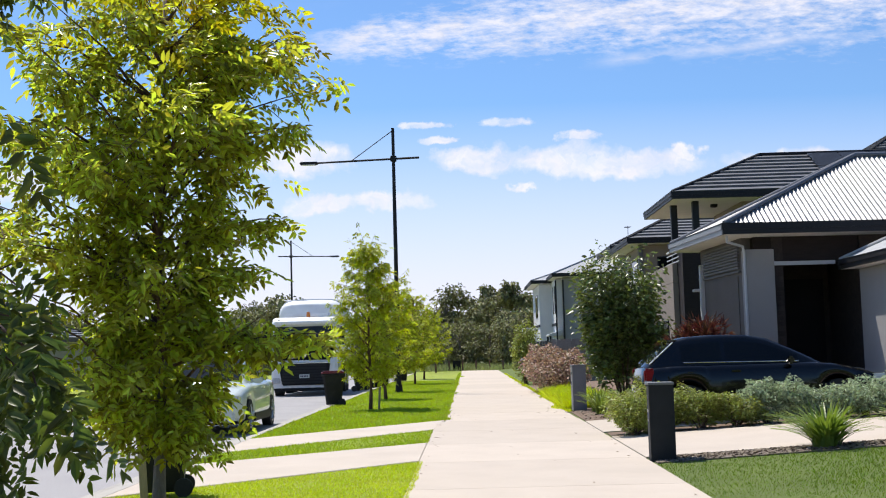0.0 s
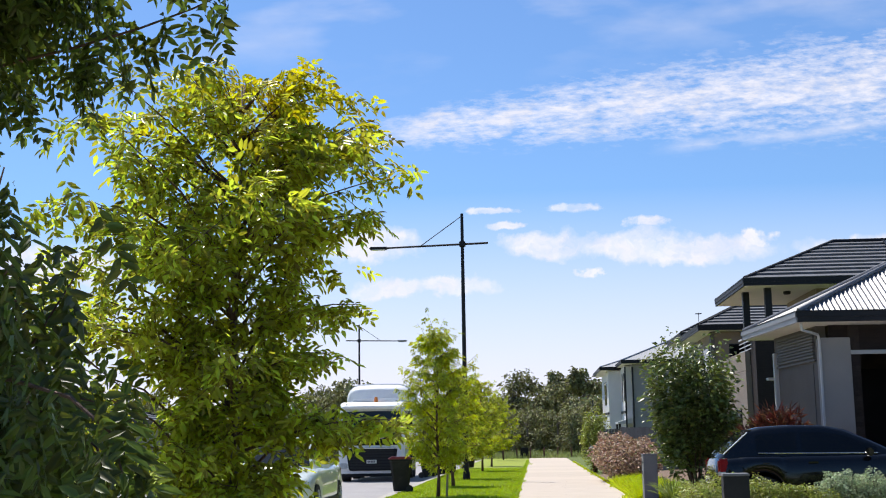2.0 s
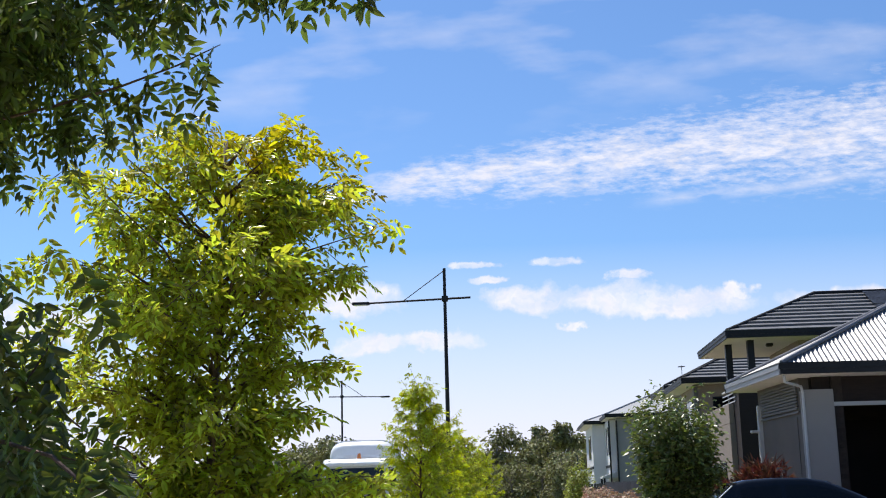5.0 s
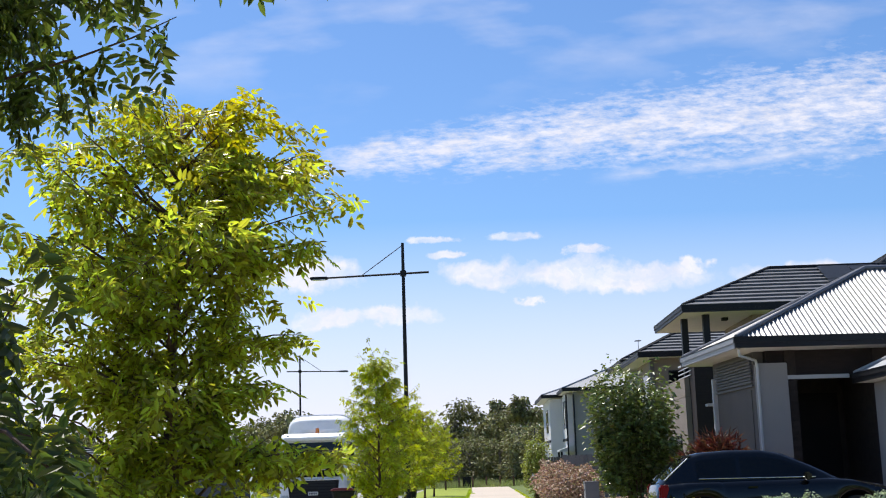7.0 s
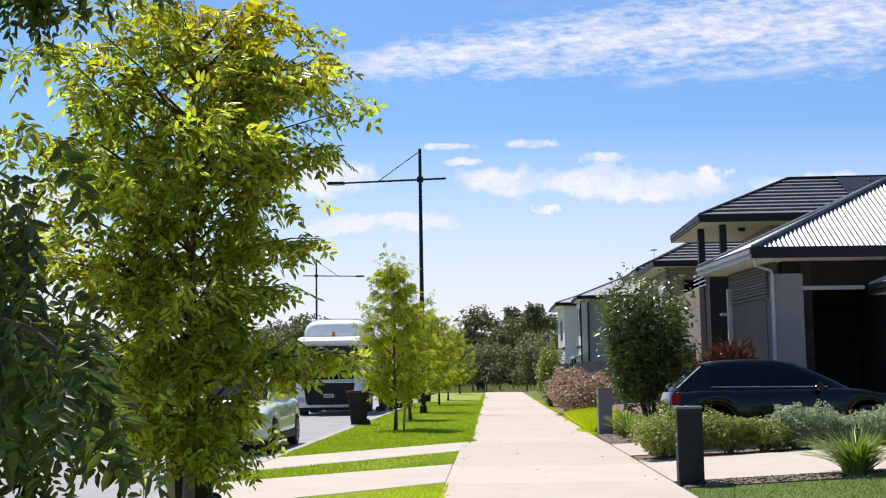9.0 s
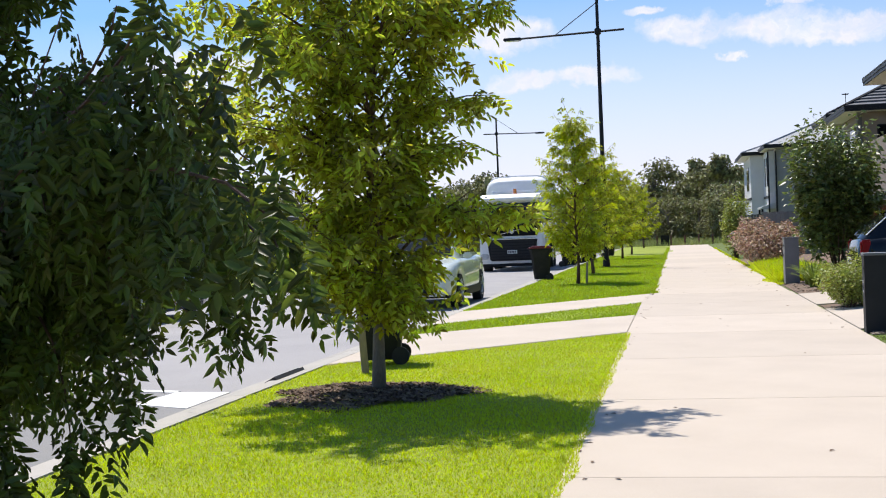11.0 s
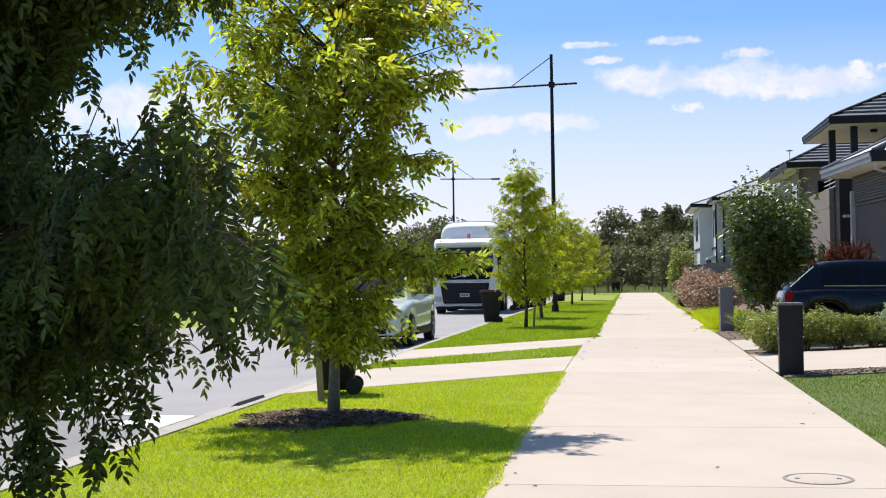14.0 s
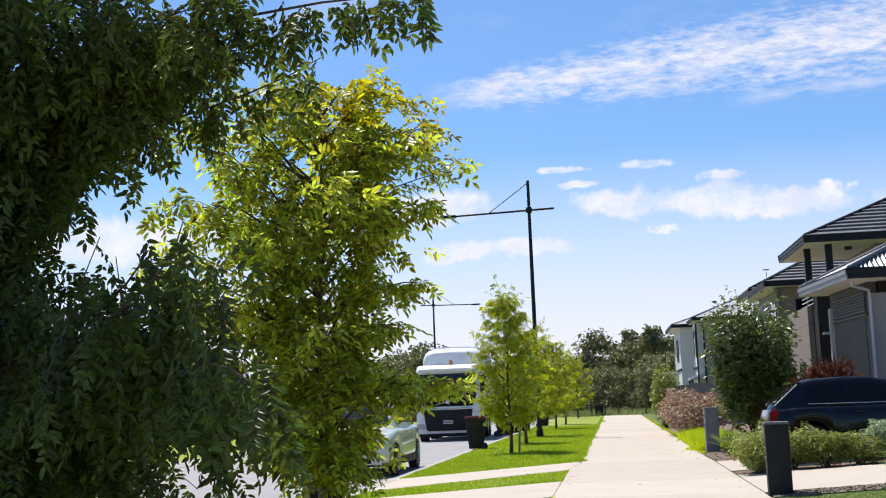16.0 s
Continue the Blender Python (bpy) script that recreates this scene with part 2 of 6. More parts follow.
M = {
    "concrete": material("path_concrete", (0.50, 0.425, 0.35), (0.445, 0.375, 0.305), 0.85, scale=1.2, fine=160, bump=0.15, bump_scale=220, random=0.05,
                         stain=(0.37, 0.315, 0.265), stain_scale=0.55, stain_amount=0.30),
    "kerb": material("kerb_concrete", (0.40, 0.365, 0.32), (0.32, 0.30, 0.27), 0.85, scale=2.0, fine=120, bump=0.2, random=0.07, stain=(0.25, 0.23, 0.2), stain_scale=1.5),
    "asphalt": material("asphalt", (0.33, 0.312, 0.308), (0.28, 0.267, 0.265), 0.8, scale=0.7, fine=190, bump=0.4, bump_scale=260, stain=(0.23, 0.22, 0.22), stain_scale=0.35, spec=0.35),
    "asphalt_darker": material("asphalt_patch", (0.225, 0.215, 0.21), (0.185, 0.18, 0.176), 0.8, scale=0.9, fine=190, bump=0.4, bump_scale=260),
    "paint": material("road_paint", (0.75, 0.73, 0.69), (0.6, 0.58, 0.55), 0.6, scale=3, fine=60, stain=(0.35, 0.33, 0.31), stain_scale=3),
    "turf": material("turf_base", (0.27, 0.315, 0.022), (0.20, 0.25, 0.018), 0.95, scale=1.1, fine=70, bump=0.7, bump_scale=120, stain=(0.16, 0.18, 0.04), stain_scale=0.8),
    # darker copy of the turf: the front lawns' shade is put into the colour
    "turf_dark": material("turf_shade_in_colour", (0.105, 0.14, 0.02), (0.08, 0.11, 0.016), 0.95, scale=1.1, fine=70, bump=0.7, bump_scale=120),
    "grass": material("grass_blades", (0.50, 0.555, 0.024), (0.38, 0.46, 0.02), 0.6, scale=0.9, fine=5, island=0.3, translucent=0.43, stain=(0.50, 0.47, 0.08), stain_scale=0.7),
    "grass_far": material("far_verge_blades", (0.33, 0.42, 0.03), (0.25, 0.34, 0.024), 0.65, scale=0.5, fine=3, island=0.35, translucent=0.4, stain=(0.40, 0.40, 0.07), stain_scale=0.6),
    # blades for the same lawns, with the shade in their darker green
    "grass_dark": material("lawn_blades_shade_in_colour", (0.165, 0.235, 0.022), (0.12, 0.19, 0.018), 0.7, scale=1.2, fine=6, island=0.3, translucent=0.3),
    "wild_grass": material("wild_grass", (0.16, 0.21, 0.05), (0.22, 0.22, 0.09), 0.7, scale=0.4, fine=4, island=0.3, translucent=0.3),
    "earth": material("bare_ground", (0.17, 0.17, 0.07), (0.12, 0.14, 0.05), 0.95, scale=0.15, fine=3, bump=0.4, bump_scale=8),
    "mulch": material("bark_mulch", (0.22, 0.145, 0.10), (0.10, 0.066, 0.048), 0.95, scale=14, fine=90, island=0.5, bump=0.8, bump_scale=60),
    "chips": material("pale_mulch", (0.23, 0.18, 0.135), (0.13, 0.10, 0.075), 0.95, scale=14, fine=90, island=0.5, bump=0.8, bump_scale=60),
    "bark": material("tree_bark", (0.15, 0.080, 0.056), (0.075, 0.044, 0.034), 0.9, scale=9, fine=70, bump=0.9, bump_scale=40, stretch=(1, 1, 0.25)),
    "bark_pale": material("pale_bark", (0.24, 0.205, 0.17), (0.15, 0.125, 0.10), 0.9, scale=9, fine=70, bump=0.7, bump_scale=40, stretch=(1, 1, 0.3)),
    "leaf": material("ash_leaf", (0.42, 0.415, 0.058), (0.25, 0.285, 0.045), 0.30, scale=1.3, fine=7, island=0.6, translucent=0.64, spec=0.62, stain=(0.38, 0.31, 0.035), stain_scale=0.9, stain_amount=0.4),
    "leaf_dark": material("deep_green_leaf", (0.10, 0.125, 0.026), (0.066, 0.088, 0.02), 0.42, scale=1.3, fine=7, island=0.5, translucent=0.45, spec=0.42),
    "leaf_gold": material("golden_leaf", (0.47, 0.40, 0.045), (0.31, 0.33, 0.038), 0.36, scale=1.6, fine=7, island=0.45, translucent=0.5, spec=0.4, stain=(0.42, 0.26, 0.03), stain_scale=2.0, stain_amount=0.4),
    "leaf_bright": material("fresh_yellow_leaf", (0.42, 0.43, 0.035), (0.29, 0.345, 0.028), 0.45, scale=1.5, fine=7, island=0.35, translucent=0.45, stain=(0.30, 0.27, 0.04), stain_scale=1.2),
    "leaf_bush": material("glossy_bush_leaf", (0.20, 0.225, 0.055), (0.09, 0.125, 0.034), 0.4, scale=3, fine=9, island=0.5, translucent=0.2, spec=0.6),
    "leaf_red": material("red_leaf", (0.15, 0.024, 0.025), (0.06, 0.045, 0.022), 0.45, scale=3, fine=9, island=0.5, translucent=0.25),
    "leaf_pink": material("pink_leaf", (0.46, 0.25, 0.21), (0.19, 0.18, 0.08), 0.55, scale=5, fine=12, island=0.45, translucent=0.25),
    "leaf_hedge": material("hedge_leaf", (0.35, 0.36, 0.075), (0.21, 0.255, 0.055), 0.45, scale=4, fine=12, island=0.45, translucent=0.25, stain=(0.24, 0.22, 0.06), stain_scale=3),
    "leaf_grey": material("silver_leaf", (0.42, 0.48, 0.30), (0.27, 0.34, 0.18), 0.6, scale=4, fine=12, island=0.4, translucent=0.2),
    "leaf_strap": material("strap_leaf", (0.21, 0.265, 0.045), (0.14, 0.20, 0.036), 0.42, scale=4, fine=12, island=0.35, translucent=0.3),
    "leaf_gum": material("gum_leaf", (0.24, 0.23, 0.085), (0.135, 0.14, 0.056), 0.6, scale=0.25, fine=1.5, island=0.5, translucent=0.15, stain=(0.19, 0.14, 0.08), stain_scale=0.12),
    "dark_steel": material("charcoal_steel", (0.014, 0.014, 0.016), (0.010, 0.010, 0.012), 0.5, metal=0.0, spec=0.25, scale=5, fine=60),
    "colorbond": material("corrugated_steel", (0.155, 0.155, 0.17), (0.125, 0.125, 0.14), 0.45, metal=0.0, scale=1.5, fine=40, stretch=(1, 1, 1)),
    "colorbond_pale": material("pale_roof_steel", (0.33, 0.335, 0.345), (0.29, 0.295, 0.305), 0.6, metal=0.0, scale=1.5, fine=40),
    "fascia": material("charcoal_fascia", (0.017, 0.016, 0.018), (0.012, 0.012, 0.014), 0.5, spec=0.25, scale=3, fine=60),
    "tile": material("charcoal_roof_tile", (0.15, 0.15, 0.163), (0.11, 0.11, 0.12), 0.55, scale=4, fine=50, island=0.12, bump=0.25),
    "ridge": material("dark_ridge_cap", (0.014, 0.014, 0.016), (0.010, 0.010, 0.012), 0.7, spec=0.25, scale=4, fine=50),
    "soffit": material("soffit_board", (0.74, 0.72, 0.70), (0.66, 0.645, 0.63), 0.75, scale=2, fine=60),
    "render_grey": material("grey_render", (0.25, 0.238, 0.232), (0.215, 0.205, 0.20), 0.85, scale=1.5, fine=140, bump=0.25, bump_scale=180, stain=(0.18, 0.17, 0.165), stain_scale=0.8, stain_amount=0.25),
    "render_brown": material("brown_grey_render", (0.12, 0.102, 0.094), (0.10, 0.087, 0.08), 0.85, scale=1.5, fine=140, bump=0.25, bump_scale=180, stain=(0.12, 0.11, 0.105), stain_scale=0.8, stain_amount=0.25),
    "render_pale": material("pale_grey_render", (0.31, 0.295, 0.29), (0.27, 0.26, 0.255), 0.85, scale=1.5, fine=140, bump=0.25, bump_scale=180, stain=(0.22, 0.21, 0.2), stain_scale=0.8, stain_amount=0.25),
    "gutter_grey": material("grey_gutter_steel", (0.21, 0.21, 0.215), (0.17, 0.17, 0.18), 0.4, scale=3, fine=60, stain=(0.2, 0.2, 0.2), stain_scale=2),
    "render_beige": material("beige_render", (0.25, 0.20, 0.165), (0.215, 0.175, 0.145), 0.85, scale=1.5, fine=140, bump=0.25, bump_scale=180),
    "render_white": material("white_render", (0.62, 0.62, 0.63), (0.56, 0.56, 0.57), 0.8, scale=1.5, fine=140, bump=0.2, bump_scale=180),
    "brick": material("dark_brick", (0.048, 0.035, 0.031), (0.030, 0.023, 0.022), 0.85, spec=0.2, scale=9, fine=60, bump=0.5, island=0.3, random=0.2),
    "cladding": material("dark_timber_cladding", (0.030, 0.021, 0.019), (0.020, 0.014, 0.013), 0.7, spec=0.2, scale=4, fine=40, stretch=(1, 1, 8)),
    "slat": material("grey_timber_slat", (0.13, 0.12, 0.115), (0.095, 0.09, 0.085), 0.7, scale=6, fine=70, random=0.12),
    "white_trim": material("white_trim_paint", (0.5, 0.5, 0.51), (0.45, 0.45, 0.46), 0.5, scale=3, fine=60),
    "door_dark": material("dark_garage_door", (0.022, 0.017, 0.017), (0.014, 0.011, 0.011), 0.6, spec=0.15, scale=2, fine=60),
    "solar": material("solar_glass", (0.045, 0.05, 0.062), (0.03, 0.034, 0.045), 0.4, scale=4, fine=40, coat=0.1),
    "car_black": material("black_car_paint", (0.004, 0.0042, 0.005), (0.003, 0.0032, 0.004), 0.10, scale=2, fine=60, coat=0.35, spec=0.25),
    "car_white": material("silvery_white_car_paint", (0.62, 0.66, 0.58), (0.57, 0.61, 0.53), 0.3, scale=2, fine=60, coat=0.9),
    "car_blue": material("dark_blue_car_paint", (0.05, 0.07, 0.12), (0.04, 0.06, 0.10), 0.25, scale=2, fine=60, coat=0.9),
    "truck_white": material("white_truck_paint", (0.86, 0.86, 0.86), (0.80, 0.80, 0.80), 0.35, scale=2, fine=60, coat=0.5, stain=(0.45, 0.43, 0.40), stain_scale=1.2, stain_amount=0.25),
    "tank": material("pale_tank_steel", (0.80, 0.80, 0.80), (0.72, 0.72, 0.73), 0.5, scale=1.2, fine=50, stain=(0.45, 0.44, 0.42), stain_scale=0.9, stain_amount=0.3),
    "black_plastic": material("black_plastic", (0.012, 0.012, 0.013), (0.008, 0.008, 0.009), 0.55, spec=0.25, scale=6, fine=90),
    "rubber": material("tyre_rubber", (0.020, 0.020, 0.021), (0.014, 0.014, 0.015), 0.8, scale=9, fine=90, bump=0.3),
    "alloy": material("alloy_rim", (0.42, 0.43, 0.44), (0.34, 0.35, 0.36), 0.3, metal=0.8, scale=6, fine=60),
    "chrome": material("chrome", (0.62, 0.62, 0.63), (0.55, 0.55, 0.56), 0.15, metal=1.0, scale=6, fine=60),
    "windscreen": glass_material("truck_windscreen", (0.045, 0.055, 0.065), 0.6),
    "glass": glass_material("dark_glass", (0.005, 0.006, 0.007), 0.2),
    "glass_pale": glass_material("pale_glass", (0.05, 0.06, 0.065)),
    "lamp_red": material("red_lens", (0.26, 0.004, 0.008), (0.20, 0.004, 0.007), 0.4, scale=20, fine=90, coat=0.05, spec=0.2),
    "lamp_clear": material("clear_lens", (0.62, 0.64, 0.66), (0.4, 0.42, 0.44), 0.1, scale=20, fine=90, coat=0.8),
    "lamp_amber": material("amber_lens", (0.75, 0.22, 0.02), (0.6, 0.17, 0.02), 0.2, scale=20, fine=90, coat=0.8),
    "plate": material("number_plate", (0.68, 0.68, 0.64), (0.62, 0.62, 0.58), 0.5),
    "ink": material("dark_ink", (0.04, 0.04, 0.08), (0.03, 0.03, 0.06), 0.6),
    "bin_body": material("bin_plastic", (0.010, 0.011, 0.011), (0.007, 0.008, 0.008), 0.55, spec=0.25, scale=5, fine=60, stain=(0.05, 0.05, 0.045), stain_scale=3),
    "bin_red": material("maroon_lid", (0.20, 0.022, 0.035), (0.16, 0.018, 0.03), 0.45, scale=5, fine=60),
    "bin_green": material("green_lid", (0.03, 0.08, 0.035), (0.025, 0.065, 0.03), 0.45, scale=5, fine=60),
    "letterbox": material("charcoal_letterbox", (0.030, 0.030, 0.031), (0.020, 0.020, 0.021), 0.75, spec=0.25, scale=4, fine=120, bump=0.2, bump_scale=140),
    "letterbox_cap": material("grey_cap", (0.27, 0.27, 0.28), (0.22, 0.22, 0.23), 0.6, scale=4, fine=120),
    "letterbox_pale": material("grey_pillar", (0.19, 0.19, 0.195), (0.15, 0.15, 0.155), 0.8, scale=4, fine=120, bump=0.2),
    "timber": material("stake_timber", (0.33, 0.27, 0.20), (0.25, 0.20, 0.15), 0.8, scale=8, fine=60, stretch=(1, 1, 0.2)),
    "fence_paint": material("grey_fence", (0.20, 0.20, 0.205), (0.16, 0.16, 0.165), 0.7, scale=3, fine=60, random=0.1),
    "iron": material("drain_iron", (0.07, 0.065, 0.06), (0.05, 0.047, 0.044), 0.6, metal=0.5, scale=8, fine=70),
}


# ---- building helpers ----
def part(name, bm, mat, parent=None, label="", smooth=False):
    """Links a bmesh as one mesh object under a thing or a part."""
    me = bpy.data.meshes.new(name)
    bm.to_mesh(me)
    bm.free()
    return mesh_part(name, me, mat, parent, label, smooth)


def mesh_part(name, me, mat, parent=None, label="", smooth=False):
    if not me.materials:
        me.materials.append(M[mat])
    if smooth:
        me.polygons.foreach_set("use_smooth", [True] * len(me.polygons))
    ob = new(name, me)
    ob.parent = parent
    if label:
        tagged(ob, label)
    return ob


def from_arrays(name, verts, faces, mat, parent=None, label="", smooth=False):
    me = bpy.data.meshes.new(name)
    n, k = faces.shape
    me.vertices.add(len(verts))
    me.vertices.foreach_set("co", np.asarray(verts, dtype=np.float32).ravel())
    me.loops.add(n * k)
    me.loops.foreach_set("vertex_index", faces.astype(np.int32).ravel())
    me.polygons.add(n)
    me.polygons.foreach_set("loop_start", np.arange(0, n * k, k, dtype=np.int32))
    me.update(calc_edges=True)
    return mesh_part(name, me, mat, parent, label, smooth)


def thing(name, label, category, m=None, group="", kind=""):
    ob = new(name)
    ob.empty_display_size = 0.2
    ob.matrix_basis = m or Matrix.Identity(4)
    return tagged(ob, label, category, group, kind)


def box(bm, x0, x1, y0, y1, z0, z1, bevel=0.0):
    r = bmesh.ops.create_cube(bm, size=1)
    bmesh.ops.scale(bm, vec=(x1 - x0, y1 - y0, z1 - z0), verts=r["verts"])
    bmesh.ops.translate(bm, vec=((x0 + x1) / 2, (y0 + y1) / 2, (z0 + z1) / 2), verts=r["verts"])
    if bevel:
        edges = list({e for v in r["verts"] for e in v.link_edges})
        bmesh.ops.bevel(bm, geom=edges, offset=bevel, segments=2, affect="EDGES")
    return bm


def bx(x0, x1, y0, y1, z0, z1, bevel=0.0):
    return box(bmesh.new(), x0, x1, y0, y1, z0, z1, bevel)


def rod(bm, a, b, r0, r1=None, seg=10):
    """A tapered round bar from a to b."""
    a, b = Vector(a), Vector(b)
    d = b - a
    r = bmesh.ops.create_cone(bm, cap_ends=True, segments=seg, radius1=r0, radius2=r0 if r1 is None else r1, depth=d.length)
    q = d.to_track_quat("Z", "Y").to_matrix().to_4x4()
    bmesh.ops.transform(bm, matrix=Matrix.Translation((a + b) / 2) @ q, verts=r["verts"])
    return bm


def tube(bm, points, radii, seg=8):
    """A tapered tube along points."""
    rings = []
    for i, p in enumerate(points):
        a, b = Vector(points[max(i - 1, 0)]), Vector(points[min(i + 1, len(points) - 1)])
        q = (b - a).to_track_quat("Z", "Y")
        rings.append([bm.verts.new(Vector(p) + q @ Vector((math.cos(k * math.tau / seg), math.sin(k * math.tau / seg), 0)) * radii[i]) for k in range(seg)])
    for a, b in zip(rings, rings[1:]):
        for k in range(seg):
            bm.faces.new((a[k], a[(k + 1) % seg], b[(k + 1) % seg], b[k]))
    bm.faces.new(rings[-1])
    bm.faces.new(rings[0][::-1])
    return bm


def sheet(bm, pts):
    bm.faces.new([bm.verts.new(p) for p in pts])
    return bm


def slab(pts, z0, z1, bevel=0.0):
    """A flat plate over a plan outline; z1 may be a function of x and y."""
    bm = bmesh.new()
    top = z1 if callable(z1) else (lambda x, y: z1)
    hi = [bm.verts.new((x, y, top(x, y))) for x, y in pts]
    lo = [bm.verts.new((x, y, z0)) for x, y in pts]
    bm.faces.new(hi)
    bm.faces.new(lo[::-1])
    n = len(pts)
    for i in range(n):
        bm.faces.new((hi[i], lo[i], lo[(i + 1) % n], hi[(i + 1) % n]))
    bmesh.ops.recalc_face_normals(bm, faces=bm.faces)
    if bevel:
        es = [e for e in bm.edges if e.verts[0] in hi and e.verts[1] in hi]
        bmesh.ops.bevel(bm, geom=es, offset=bevel, segments=1, affect="EDGES")
    return bm


def lot(x, y=0.0):
    """Height of the front gardens, which rise from the path towards the houses."""
    return 0.0 if x < 2.3 else min(0.05 * (x - 2.3), 0.42)


# ---- foliage ----
def leaflet_template(pairs, length, leaflet, width, droop):
    """Several feather-shaped leaves of folded leaflets, along +x, each a little different."""
    made = [feather(pairs, length, leaflet, width, droop, random.Random(k)) for k in range(6)]
    return np.array([v for v, f in made]), made[0][1]


def feather(pairs, length, leaflet, width, droop, rnd):
    vs, fs = [], []

    def leaf(p, ang, ln, z):
        c, s = math.cos(ang), math.sin(ang)
        b = len(vs)
        for t, o, h in ((0, 0, 0), (0.3, width, 0.3), (0.68, width * 0.85, 0.2), (1, 0, -droop), (0.68, -width * 0.85, 0.2), (0.3, -width, 0.3)):
            vs.append((p + t * ln * c - o * s, t * ln * s + o * c, z + h * width - 0.3 * t * ln * abs(math.sin(ang)) * droop))
        fs.extend([(b, b + 1, b + 2, b + 3), (b, b + 3, b + 4, b + 5)])

    for i in range(pairs):
        f = (i + 0.8) / (pairs + 0.6)
        for side in (1, -1):
            ln = leaflet * (0.8 + 0.4 * math.sin(f * 2.6)) * rnd.uniform(0.6, 1.2)
            leaf((f + rnd.uniform(-0.07, 0.07)) * length, side * rnd.uniform(0.55, 1.45), ln, -droop * 0.35 * length * f * f + rnd.uniform(-0.25, 0.15) * leaflet)
    leaf(length * 0.97, 0, leaflet * 1.1, -droop * 0.35 * length)
    return np.array(vs), np.array(fs)


def place_leaves(name, template, pos, heading, rng, mat, parent, size=(0.7, 1.2), droop=(0.1, 0.9), label="", single=0):
    """Copies a leaf template to many places as one mesh, heading outwards and hanging down a little."""
    tv, tf = template
    if tv.ndim == 2:
        tv = tv[None]
    n = len(pos)
    pick = np.arange(n) % len(tv)
    yaw = heading + rng.normal(0, 0.7, n)
    pitch = rng.uniform(*droop, n)
    roll = rng.normal(0, 0.75, n)
    s = rng.uniform(*size, n)
    if single:
        # the leaves on the path's side hang as pieces of their own
        shapes = []
        for one in tv:
            me = bpy.data.meshes.new("leaf")
            me.from_pydata([tuple(v) for v in one], [], [tuple(int(i) for i in f) for f in tf])
            me.materials.append(M[mat])
            shapes.append(me)
        front = np.argsort(pos[:, 1] - 0.5 * pos[:, 0])[:single * 3:3]
        for i in front:
            ob = new("leaf", shapes[pick[i]])
            ob.parent = parent
            ob.matrix_basis = Matrix.Translation(pos[i]) @ Matrix.Rotation(yaw[i], 4, "Z") @ Matrix.Rotation(pitch[i], 4, "Y") @ Matrix.Rotation(roll[i], 4, "X") @ Matrix.Scale(s[i], 4)
        rest = np.ones(n, bool)
        rest[front] = False
        pos, yaw, pitch, roll, s, pick = pos[rest], yaw[rest], pitch[rest], roll[rest], s[rest], pick[rest]
        n = len(pos)
    cy, sy, cp, sp, cr, sr = np.cos(yaw), np.sin(yaw), np.cos(pitch), np.sin(pitch), np.cos(roll), np.sin(roll)
    x, y, z = (tv[pick, :, k] * s[:, None] for k in range(3))
    y, z = y * cr[:, None] - z * sr[:, None], y * sr[:, None] + z * cr[:, None]
    x, z = x * cp[:, None] + z * sp[:, None], -x * sp[:, None] + z * cp[:, None]
    x, y = x * cy[:, None] - y * sy[:, None], x * sy[:, None] + y * cy[:, None]
    v = np.stack([x, y, z], -1) + np.asarray(pos)[:, None, :]
    f = tf[None] + (np.arange(n) * tv.shape[1])[:, None, None]
    return from_arrays(name, v.reshape(-1, 3), f.reshape(-1, tf.shape[1]), mat, parent, label)


def envelope(z, table):
    zs, rs = zip(*table)
    return float(np.interp(z, zs, rs))


